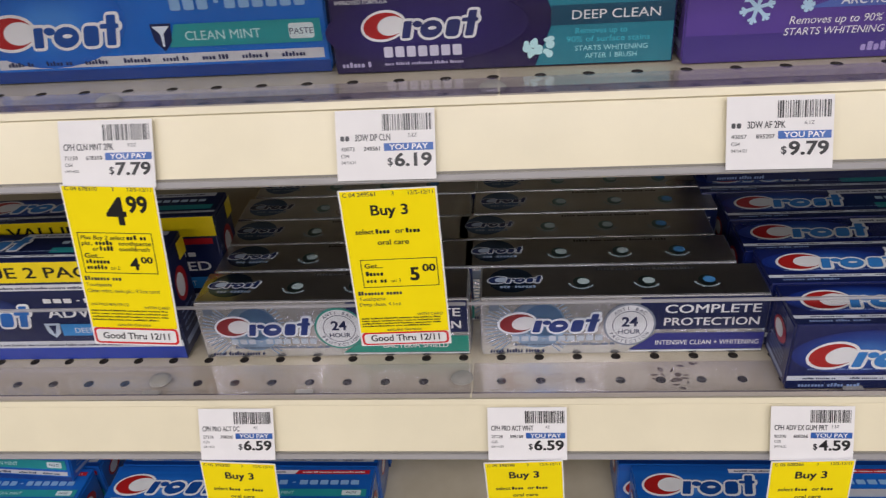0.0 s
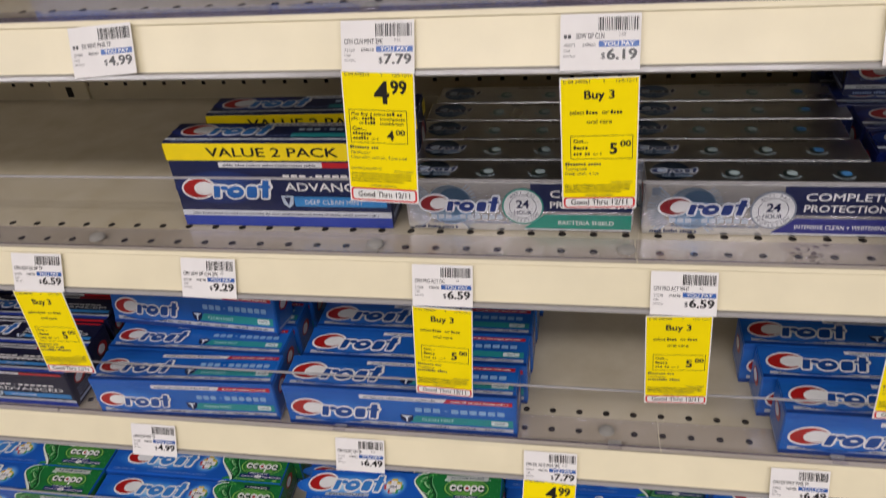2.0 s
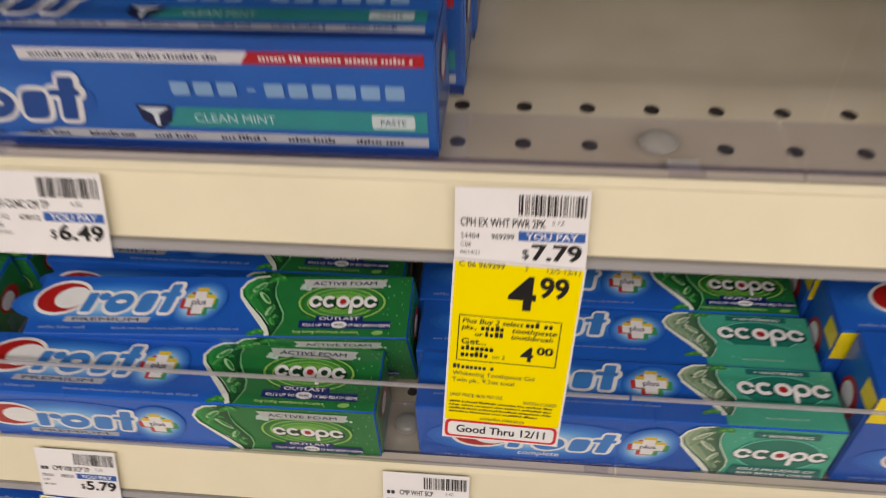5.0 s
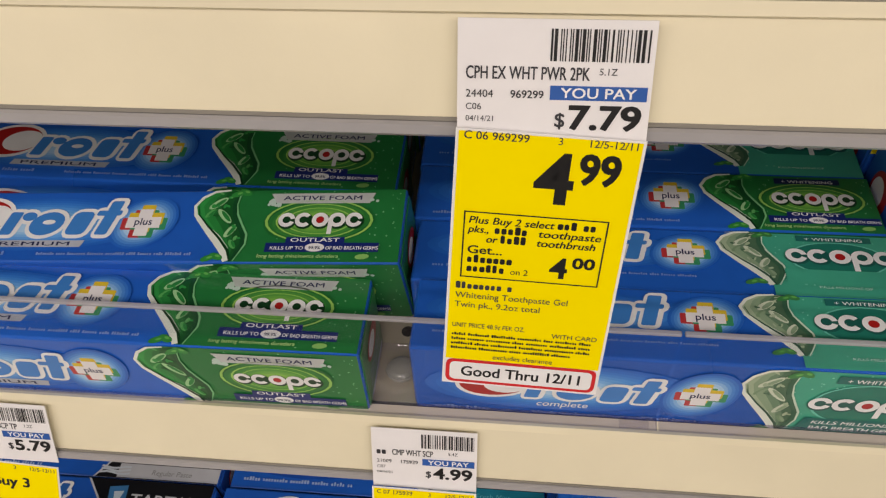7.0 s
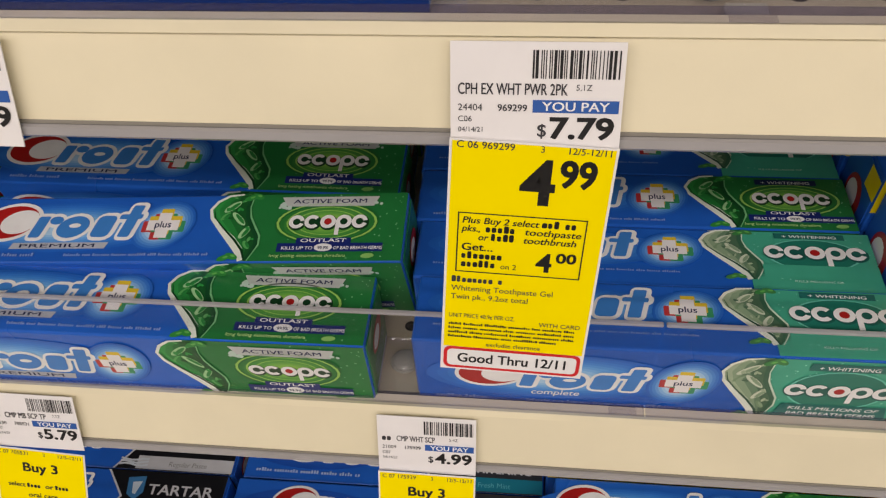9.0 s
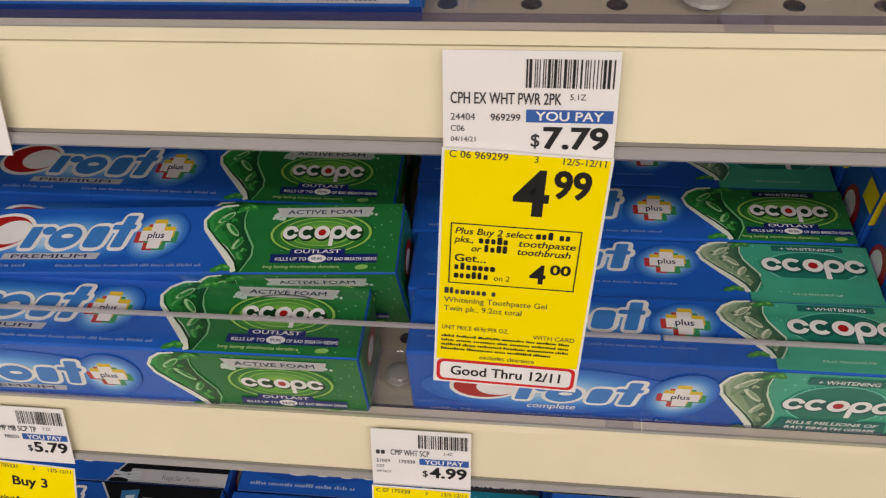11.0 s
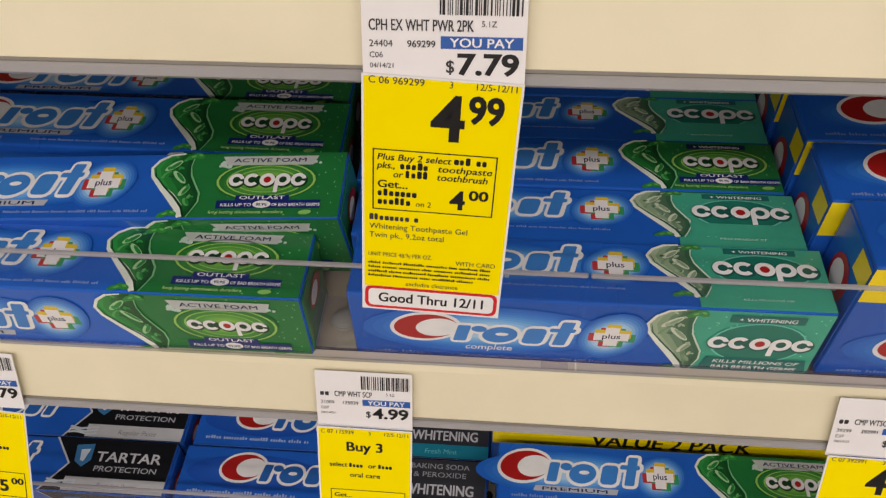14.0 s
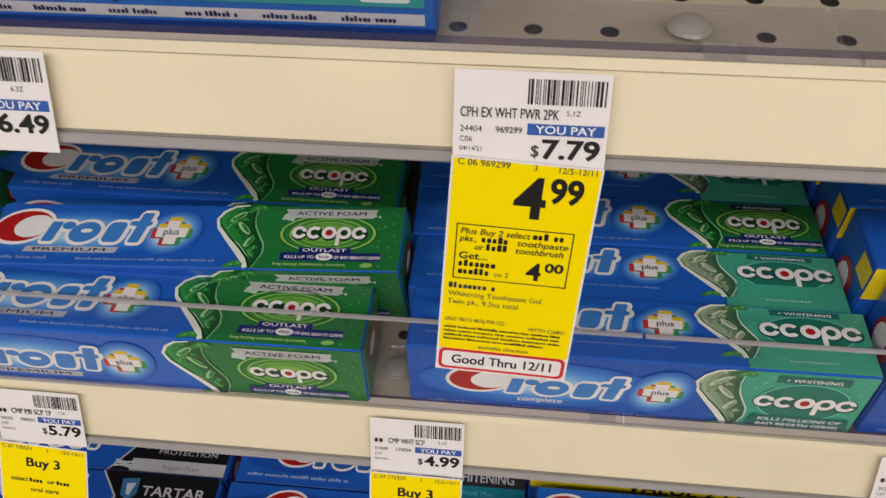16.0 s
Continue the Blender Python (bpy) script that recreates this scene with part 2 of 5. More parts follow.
def mark_crescent(a, x, y, h, fill, outline, red=RED, inner=None, l=3):
    """The maker's mark as plain shapes: a red crescent, then a bar, a ring, an oval and a cross."""
    inner = inner or W_
    h = h * 0.84
    g = 1.2 * h
    e = 0.10 * h
    s = 0.22
    a.ell(x + 0.62 * g, y + 0.5 * h, 0.66 * g + e, 0.52 * h + e, outline, l, 28, s)
    a.ell(x + 0.62 * g, y + 0.5 * h, 0.66 * g, 0.52 * h, red, l + 1, 28, s)
    a.ell(x + 0.86 * g, y + 0.5 * h, 0.44 * g, 0.38 * h, inner, l + 2, 24, s)
    xs = (1.18, 1.80, 2.56, 3.22)
    for grow, m, q in ((e, outline, l + 2), (0.0, fill, l + 4)):
        a.rrect(x + xs[0] * g - grow, y - grow, x + (xs[0] + 0.27) * g + grow, y + 0.66 * h + grow, 0.05 * h + grow, m, q, s)
        a.ell(x + (xs[0] + 0.55) * g, y + 0.53 * h, 0.16 * g + grow, 0.13 * h + grow, m, q, 14)
        a.ell(x + (xs[1] + 0.36) * g, y + 0.32 * h, 0.36 * g + grow, 0.34 * h + grow, m, q, 20, s)
        a.rrect(x + (xs[2] + 0.03) * g - grow, y - grow, x + (xs[2] + 0.46) * g + grow, y + 0.66 * h + grow, 0.14 * h + grow, m, q, s)
        a.rrect(x + (xs[3] + 0.02) * g - grow, y - grow, x + (xs[3] + 0.28) * g + grow, y + 0.98 * h + grow, 0.05 * h + grow, m, q, s)
        a.rrect(x + (xs[3] - 0.06) * g - grow, y + 0.55 * h - grow, x + (xs[3] + 0.46) * g + grow, y + 0.70 * h + grow, 0.05 * h + grow, m, q, s)
    a.ell(x + (xs[1] + 0.40) * g, y + 0.36 * h, 0.14 * g, 0.07 * h, outline, l + 5, 12, s)


def mark_rings(a, x, y, h, m=None, dot=None, shade=None, l=4):
    """The second maker's mark: five rounded white shapes, a red dot in the middle one."""
    m = m or W_
    for k in range(5):
        cx = x + (0.48 + 0.92 * k) * h
        if shade:
            a.ell(cx + 0.04 * h, y + 0.42 * h, 0.52 * h, 0.52 * h, shade, l - 1, 18)
        a.ring(cx, y + 0.5 * h, 0.46 * h, 0.46 * h, 0.52, m, l, *(((20, 380)) if k in (2, 3) else ((40, 320) if k == 1 else (10, 340))), n=18)
    a.ell(x + 2.32 * h, y + 0.5 * h, 0.22 * h, 0.22 * h, dot or RED, l, 14)
    a.rect(x + 2.78 * h, y - 0.42 * h, x + 3.02 * h, y + 0.6 * h, m, l)


def block_word(a, x, y, w, h, n, m, l=3):
    """A product name as a row of plain solid bars."""
    step = w / n
    for k in range(n):
        x0 = x + k * step
        if n == 10 and k == 3:
            a.rect(x0 + step * 0.25, y + h * 0.42, x0 + step * 0.6, y + h * 0.58, m, l)
        else:
            a.rrect(x0, y + h * 0.10, x0 + step * 0.78, y + h * 0.90, h * 0.12, m, l)


# ---- the shop round the shelves ----
LEVEL = {"z": 1.492, "a": 1.310, "b": 1.111, "c": 0.904, "d": 0.693, "e": 0.480}
RAIL_TOP = {"z": 1.500, "a": 1.3175, "b": 1.120, "c": 0.9115, "d": 0.7005, "e": 0.488}
RAIL_H = {"z": 0.0335, "a": 0.0345, "b": 0.0335, "c": 0.0300, "d": 0.0320, "e": 0.0320}
TAU = radians(24)
YOFF = {"a": -0.008, "e": -0.0195}  # the lowest shelf in view is deeper
X0, X1, DEPTH = -1.0, 1.05, 0.33


def setting(name, bm, material, label):
    return tagged(part(name, bm, material), label, name.split("_")[0], kind="structure")


setting("floor", boxmesh(-6, -5, -0.1, 6, 3, 0), FLOOR, "worn beige vinyl shop floor")
setting("ceiling", boxmesh(-6, -5, 2.95, 6, 3, 3.05), CEIL, "white tiled shop ceiling")
setting("wall_south", boxmesh(-6, -5.1, 0, 6, -5, 2.95), WALL, "plain painted shop wall")
setting("wall_north", boxmesh(-6, 3, 0, 6, 3.1, 2.95), WALL, "plain painted shop wall")
setting("wall_west", boxmesh(-6.1, -5, 0, -6, 3, 2.95), WALL, "plain painted shop wall")
setting("wall_east", boxmesh(6, -5, 0, 6.1, 3, 2.95), WALL, "plain painted shop wall")
setting("wall_aisle", boxmesh(-3.5, -2.5, 0, 3.5, -2.1, 1.45, 0.01), WALL, "plain side of the facing aisle unit")

# back panel with punched peg holes in rows
bm = bmesh.new()
box(bm, X0, DEPTH + 0.006, 0.1, X1, DEPTH + 0.03, 1.75)
rows_z = [LEVEL[k] + dz for k in "abcde" for dz in (0.018,)]
edges = [0.1]
for z in sorted(rows_z):
    edges += [z - 0.0127, z + 0.0127]
edges.append(1.75)


def plate_cells(bm, xs, x_first, pitch, lo, hi, r, to3, square=False):
    """A strip of plate from lo to hi with a hole in each pitch-wide cell."""
    n = 4 if square else 10
    mid = (lo + hi) / 2
    for i in range(xs):
        a, b = x_first + i * pitch, x_first + (i + 1) * pitch
        c = (a + b) / 2
        outer, inner, deep = [], [], []
        for k in range(n):
            t = 6.28318 * (k + 0.5) / n
            u, v = math.cos(t), math.sin(t)
            q = min((pitch / 2) / max(abs(u), 1e-6), ((hi - lo) / 2) / max(abs(v), 1e-6))
            outer.append(bm.verts.new(to3(c + u * q, mid + v * q, 0)))
            inner.append(bm.verts.new(to3(c + u * r, mid + v * r, 0)))
            deep.append(bm.verts.new(to3(c + u * r, mid + v * r, -0.0025)))
        corner = []
        for k in range(n):
            j = (k + 1) % n
            bm.faces.new((outer[k], outer[j], inner[j], inner[k]))
            f = bm.faces.new((inner[k], inner[j], deep[j], deep[k]))
            f.material_index = 1
            # fill the cell's corner where two outer points lie on different sides
            pk, pj = outer[k].co, outer[j].co
            for cx in (a, b):
                for cy in (lo, hi):
                    w = Vector(to3(cx, cy, 0))
                    d = (w - pk).length + (w - pj).length
                    if d < (pk - pj).length + 0.5 * pitch and (w - pk).length > 1e-5 and (w - pj).length > 1e-5:
                        ax = w - pk
                        bx = w - pj
                        if abs(ax.dot(bx)) < 1e-8:
                            bm.faces.new((outer[k], bm.verts.new(w), outer[j]))
        f = bm.faces.new(deep)
        f.material_index = 1


def quad(bm, pts, mi=0):
    f = bm.faces.new([bm.verts.new(p) for p in pts])
    f.material_index = mi


PITCH = 0.0254
NX = int((X1 - X0) / PITCH)
PHASE = {"z": -0.015, "a": -0.015, "b": -0.015, "c": 0.002, "d": -0.057, "e": -0.030}
XF = -0.015 - 38 * PITCH - PITCH / 2
XE = XF + 78 * PITCH
for k in range(0, len(edges), 2):
    quad(bm, [(X0, DEPTH, edges[k]), (X1, DEPTH, edges[k]), (X1, DEPTH, edges[k + 1]), (X0, DEPTH, edges[k + 1])])
for z in rows_z:
    plate_cells(bm, 78, XF, PITCH, z - 0.0127, z + 0.0127, 0.0032, lambda x, z_, o: (x, DEPTH - o, z_), True)
setting("wall_panel", bm, [BACK, HOLE], "beige perforated back panel of the shelving")

bm = bmesh.new()
box(bm, -0.622, DEPTH - 0.004, 0.0, -0.574, DEPTH + 0.002, 1.75, 0.001)
box(bm, 0.626, DEPTH - 0.004, 0.0, 0.674, DEPTH + 0.002, 1.75, 0.001)
for xx in (-0.598, 0.65):
    for k in range(60):
        # dark slips on the face paint the shade of open slots
        box(bm, xx - 0.004, DEPTH - 0.0046, 0.2 + k * 0.0254, xx + 0.004, DEPTH - 0.0042, 0.2 + k * 0.0254 + 0.013, mi=1)
setting("trim_uprights", bm, [BACK, HOLE], "beige slotted steel uprights behind the shelves")


def slope(level, s, out=0.0):
    """y, z of a point s down the slanting rail's face, out proud of it."""
    return (YOFF.get(level, 0.0) - s * math.sin(TAU) - out * math.cos(TAU), RAIL_TOP[level] - s * math.cos(TAU) + out * math.sin(TAU))


def make_shelf(level):
    z, h = LEVEL[level], RAIL_H[level]
    root = tagged(new("gondola_shelf"), "beige enamelled steel shop shelf with a slanting cream price rail", "shelf", "shelves of the unit")
    root.location = (0, 0, 0)
    bm = bmesh.new()
    q = YOFF.get(level, 0.0)
    for lo, hi in ((0.004 + q, 0.016 + q), (0.064 + q, DEPTH - 0.005)):
        quad(bm, [(X0, lo, z), (X1, lo, z), (X1, hi, z), (X0, hi, z)])
    for lo, hi in ((0.016 + q, 0.040 + q), (0.040 + q, 0.064 + q)):
        plate_cells(bm, 78, PHASE[level] - 38 * PITCH - PITCH / 2, PITCH, lo, hi, 0.0033, lambda x, y, o: (x, y, z + o))
    box(bm, X0, 0.004 + q, z - 0.026, X1, DEPTH - 0.005, z - 0.003)
    part("shelf_plate", bm, [SHELF, HOLE], root)
    part("underside", boxmesh(X0, 0.008 + q, z - 0.0285, X1, DEPTH - 0.006, z - 0.0262), UNDER_SHADE, root, "shelf underside with its shade painted dull grey-brown")
    bm = bmesh.new()
    a, b = slope(level, 0.0), slope(level, h)
    c, d = slope(level, h, -0.003), slope(level, 0.0, -0.003)
    prism_x(bm, [a, b, c, (0.006 + q, z - 0.025), (0.006 + q, a[1])], X0, X1)
    part("price_rail", bm, RAIL, root, "cream painted price rail")
    bm = bmesh.new()
    prism_x(bm, [slope(level, -0.0012, -0.001), slope(level, -0.0012, 0.0018), slope(level, 0.0024, 0.0018), slope(level, 0.0030, 0.0004)], X0, X1)
    part("upper_lip", bm, RAIL, root)
    bm = bmesh.new()
    prism_x(bm, [slope(level, h + 0.0004, -0.001), slope(level, h + 0.0004, 0.0012), slope(level, h + 0.0011, 0.0022), slope(level, h + 0.0036, 0.0022), slope(level, h + 0.0044, 0.0010), slope(level, h + 0.0044, -0.002)], X0, X1)
    part("lower_lip", bm, LIP, root, "grey plastic lip")
    # thin grey strip that paints the gap's shadow above the lip
    bm = bmesh.new()
    prism_x(bm, [slope(level, h - 0.0007, -0.001), slope(level, h - 0.0007, 0.0006), slope(level, h + 0.0003, 0.0006), slope(level, h + 0.0003, -0.001)], X0, X1)
    part("groove", bm, GAP_SHADE, root, "grey strip for the gap's shadow")
    return root


def make_fence(level, seams):
    z, q = LEVEL[level], YOFF.get(level, 0.0)
    top = z + (0.0712 if level == "d" else 0.0752)
    xs = [X0] + list(seams) + [X1]
    for a, b in zip(xs[:-1], xs[1:]):
        root = tagged(new("clear_fence"), "clear plastic product stop standing along the shelf front", "product stop", "clear stops on the shelves")
        root.location = (0, q, 0)
        p = part("panel", boxmesh(a + 0.0006, 0.0070, z + 0.0032, b - 0.0006, 0.0088, top), FENCE, root)
        part("top_edge", boxmesh(a + 0.0006, 0.0068, top, b - 0.0006, 0.0090, top + 0.0017, 0.0004, 1), FENCE_EDGE, root, "pale polished edge")
        p.visible_shadow = False
        f = part("foot", boxmesh(a + 0.0006, 0.0005, z + 0.0006, b - 0.0006, 0.0430, z + 0.0030, 0.0005, 1), FENCE_BASE, root)
        f.visible_shadow = False
        bm = bmesh.new()
        prism_x(bm, [(-0.0004, z + 0.0034), (0.0064, z + 0.0034), (0.0062, z + 0.0100), (0.0046, z + 0.0112), (0.0008, z + 0.0092)], a + 0.0006, b - 0.0006)
        g = part("ridge", bm, RIDGE, root)
        g.visible_shadow = False


def make_pin(x, y, z):
    root = tagged(new("push_pin"), "milky plastic push pin seated in a shelf hole", "push pin", "push pins of the clear stops")
    root.location = (x, y, z)
    bm = bmesh.new()
    bmesh.ops.create_uvsphere(bm, u_segments=16, v_segments=8, radius=0.0066)
    for v in bm.verts:
        v.co.z = max(v.co.z, 0) * 0.45
    part("dome", bm, DOME, root)
    bm = bmesh.new()
    bmesh.ops.create_cone(bm, cap_ends=True, segments=16, radius1=0.0074, radius2=0.0068, depth=0.001)
    part("flange", bm, DOME, root)


def make_clip(x, level):
    z = LEVEL[level]
    root = tagged(new("plastic_clip"), "small clear plastic clip on the shelf front", "clip", "clips of the clear stops")
    root.location = (x, 0.003 + YOFF.get(level, 0.0), z + 0.003)
    part("body", boxmesh(-0.007, -0.0025, 0.0006, 0.007, 0.0035, 0.0050, 0.001, 1), FENCE_BASE, root)
    part("tab", boxmesh(-0.006, 0.0052, 0.0004, 0.006, 0.012, 0.003, 0.0006, 1), DOME, root)


shelves = {lv: make_shelf(lv) for lv in "zabcde"}
stains = Art(1, 1)
rnd = random.Random(21)
for k in range(16):
    stains.ell(0.196 + rnd.gauss(0, 0.009), 0.032 + rnd.gauss(0, 0.007), rnd.uniform(0.0008, 0.0032), rnd.uniform(0.0006, 0.0022), STAIN, 0.5, 9, rnd.uniform(-1.2, 1.2))
stains.build("stain", shelves["b"], Matrix(((1, 0, 0, 0), (0, 1, 0, 0), (0, 0, 1, LEVEL["b"] + 0.0002), (0, 0, 0, 1))))
make_fence("a", (-0.52, 0.09, 0.70))
make_fence("b", (-0.53, 0.068, 0.68))
make_fence("c", (-0.50, 0.10, 0.71))
make_fence("d", (-0.55, 0.06, 0.67))
make_fence("e", (-0.50, 0.11, 0.72))
for lv, xs in (("a", (-0.117, 0.09, 0.32)), ("b", (-0.396, -0.137, 0.060, 0.316)), ("c", (-0.371, 0.050, 0.303)), ("d", (-0.320, -0.060, 0.26)), ("e", (-0.25, 0.2))):
    for x in xs:
        make_pin(round((x - PHASE[lv]) / PITCH) * PITCH + PHASE[lv], 0.028 + YOFF.get(lv, 0.0), LEVEL[lv] + 0.0034)
for lv, xs in (("a", (0.0, 0.14, -0.3)), ("b", (-0.142, -0.040, 0.30)), ("c", (-0.20, 0.06, 0.25)), ("d", (-0.21, 0.05, 0.29)), ("e", (-0.1,))):
    for x in xs:
        make_clip(x, lv)

# ceiling troffers that carry the lamps
for lx in (-2.6, 0.0, 2.6):
    for ly in (-1.7, -3.2):
        root = tagged(new("ceiling_light"), "long white ceiling light with a prismatic lens", "ceiling light", "ceiling lights of the shop")
        root.location = (lx, ly, 2.95)
        bm = bmesh.new()
        for q in ((-1.15, -0.22, 1.15, -0.18), (-1.15, 0.18, 1.15, 0.22), (-1.15, -0.18, -1.11, 0.18), (1.11, -0.18, 1.15, 0.18)):
            box(bm, q[0], q[1], -0.07, q[2], q[3], 0.0)
        part("frame", bm, CEIL, root)

# ---- cartons ----
BLUE = ink("1650a8")
DEEP = ink("123a86")
TEAL = ink("2f9a9c")
MINT = ink("58c2a8")
GREEN = ink("2f8c4c")
LEAF = ink("4fa64c")
PALE = ink("cfe3d2")
SKY = ink("6fb2e6")
GREY = ink("c7c9cc")
YEL = ink("ffe312")
FOIL = ink("c9ccd0", 1.0)
VIOLET = ink("2a2f86")
PURPLE = ink("2a1c52")
LILAC = ink("6a4fa6")
BLACK = ink("17181c")
CYAN = ink("1f8fa8")
ORANGE = ink("e0622a")
GLOW = ink("a9cdf0")


def tiny(a, x, y, w, h, m, seed):
    a.bars(x, y, w, h, m, 3, 3.0, seed)


def glow(a, x, y, rx, ry, tones, l=1):
    """A printed halo: fine steps from the first tone at its rim to the last at its middle."""
    n = 9
    for k in range(n):
        f = k / (n - 1) * (len(tones) - 1)
        i = min(int(f), len(tones) - 2)
        mixed = "".join("%02x" % round(int(tones[i][c:c + 2], 16) * (1 - f + i) + int(tones[i + 1][c:c + 2], 16) * (f - i)) for c in (0, 2, 4))
        q = 1 - 0.085 * k
        a.ell(x, y, rx * q, ry * q, ink(mixed), l + 0.1 * k, 28, 0.2)


def art_health(a, band, word, strip=True, seed=3):
    w, h = a.w, a.h
    a.rect(0, h * 0.86, w, h * 0.99, ink("1d5fbb"), 1)
    a.rect(0, 0.0005, w, h * 0.10, DEEP, 1)
    a.rect(w * 0.03, h * 0.12, w * 0.985, h * 0.20, GREY, 1)
    for k in range(8):
        tiny(a, w * (0.06 + 0.115 * k), h * 0.14, w * 0.085, h * 0.035, NAVY, seed + k)
    glow(a, w * 0.22, h * 0.46, w * 0.22, h * 0.34, ("1c62be", "2a72cc", "4a8cdc"))
    mark_crescent(a, w * 0.035, h * 0.29, w * 0.103, ink("1b4f9c"), W_, l=4)
    if strip:
        a.poly([(w * 0.34, h * 0.80), (w * 0.70, h * 0.80), (w * 0.715, h * 0.90), (w * 0.34, h * 0.90)], ink("e9e9ea"), 2)
        tiny(a, w * 0.36, h * 0.83, w * 0.31, h * 0.035, NAVY, seed + 20)
        a.poly([(w * 0.70, h * 0.80), (w * 0.985, h * 0.80), (w * 0.985, h * 0.90), (w * 0.715, h * 0.90)], ink("c01f2a"), 2)
        tiny(a, w * 0.73, h * 0.83, w * 0.24, h * 0.035, W_, seed + 21)
    block_word(a, w * 0.575, h * 0.52, w * 0.385, h * 0.14, 10, ink("8fb8e0"))
    a.poly([(w * 0.55, h * 0.25), (w * 0.985, h * 0.25), (w * 0.985, h * 0.43), (w * 0.575, h * 0.43)], band, 2)
    a.poly([(w * 0.505, h * 0.44), (w * 0.565, h * 0.44), (w * 0.56, h * 0.30), (w * 0.535, h * 0.22), (w * 0.51, h * 0.30)], NAVY, 3)
    a.poly([(w * 0.51, h * 0.42), (w * 0.56, h * 0.42), (w * 0.54, h * 0.36), (w * 0.537, h * 0.26), (w * 0.531, h * 0.26), (w * 0.53, h * 0.36)], ink("e2ecf4"), 4)
    light = band is GREY
    a.text(word, w * 0.60, h * 0.30, h * 0.105, NAVY if light else ink("bfe6e4"), 3, bold=0.004)
    a.rrect(w * 0.895, h * 0.28, w * 0.965, h * 0.40, h * 0.02, ink("dcebea"), 3)
    a.text("PASTE" if not light else "GEL", w * 0.93, h * 0.315, h * 0.07, NAVY, 4, align="c")


def art_adv(a, two=True):
    w, h = a.w, a.h
    a.rect(0, 0.0005, w, h * 0.13, ink("2440a8"), 1)
    a.rect(0, h * 0.13, w, h * 0.20, ink("d9dde2"), 1)
    tiny(a, w * 0.05, h * 0.15, w * 0.9, h * 0.02, NAVY, 9)
    if two:
        a.rect(0, h * 0.80, w, h * 0.995, YEL, 2)
        a.text("VALUE 2 PACK", w * 0.50, h * 0.845, h * 0.145, K_, 3, width=w * 0.60, align="c", bold=0.012)
        top = h * 0.78
    else:
        top = h * 0.98
    a.rect(w * 0.24, top - h * 0.06, w * 0.72, top, ink("e4e4e6"), 2)
    tiny(a, w * 0.26, top - h * 0.045, w * 0.44, h * 0.022, NAVY, 5)
    a.rect(w * 0.72, top - h * 0.06, w * 0.98, top, ink("c01f2a"), 2)
    glow(a, w * 0.22, h * 0.48, w * 0.22, h * 0.2, ("1c2d66", "26407f", "365a9c"))
    mark_crescent(a, w * 0.045, h * 0.36, w * 0.112, ink("2a6fc0"), W_, l=4)
    block_word(a, w * 0.53, h * 0.59, w * 0.38, h * 0.055, 10, W_)
    a.text("ADVANCED", w * 0.53, h * 0.45, h * 0.135, W_, 3, width=w * 0.42, bold=0.012)
    a.rect(w * 0.56, h * 0.26, w * 0.985, h * 0.38, ink("3f93d8"), 2)
    a.text("DEEP CLEAN MINT", w * 0.61, h * 0.29, h * 0.075, W_, 3)
    a.poly([(w * 0.50, h * 0.39), (w * 0.56, h * 0.39), (w * 0.553, h * 0.29), (w * 0.53, h * 0.24), (w * 0.507, h * 0.29)], ink("c6d4e2"), 3)
    a.poly([(w * 0.515, h * 0.37), (w * 0.545, h * 0.37), (w * 0.53, h * 0.27)], NAVY, 4)


def seal(a, cx, cy, r, rim):
    a.ell(cx, cy, r, r, rim, 4, 28)
    a.ell(cx, cy, r * 0.92, r * 0.92, ink("eceef0"), 5, 28)
    a.ring(cx, cy, r * 0.66, r * 0.66, 0.04, NAVY, 6, 0, 360, 24)
    a.text("24", cx, cy - r * 0.06, r * 0.62, NAVY, 7, align="c", bold=0.02)
    a.text("HOUR", cx, cy - r * 0.42, r * 0.30, NAVY, 7, align="c", bold=0.01)
    for word, flip in (("ANTI-BAC", 1), ("PROTECTION", -1)):
        n = len(word)
        for k, ch in enumerate(word):
            if ch == "-":
                continue
            span = 100 if flip > 0 else 130
            ang = radians(flip * (90 + span / 2 - span * (k + 0.5) / n))
            vs, fs, gw = glyphs(ch, 0.01)
            sz = r * 0.20
            rr = r * (0.72 if flip > 0 else 0.86)
            t = ang - math.pi / 2 if flip > 0 else ang + math.pi / 2
            pts = []
            for vx, vy in vs:
                px, py = (vx - gw / 2) * sz, vy * sz
                pts.append((cx + rr * math.cos(ang) + px * math.cos(t) - py * math.sin(t), cy + rr * math.sin(ang) + px * math.sin(t) + py * math.cos(t)))
            a.add(pts, fs, NAVY, 7)


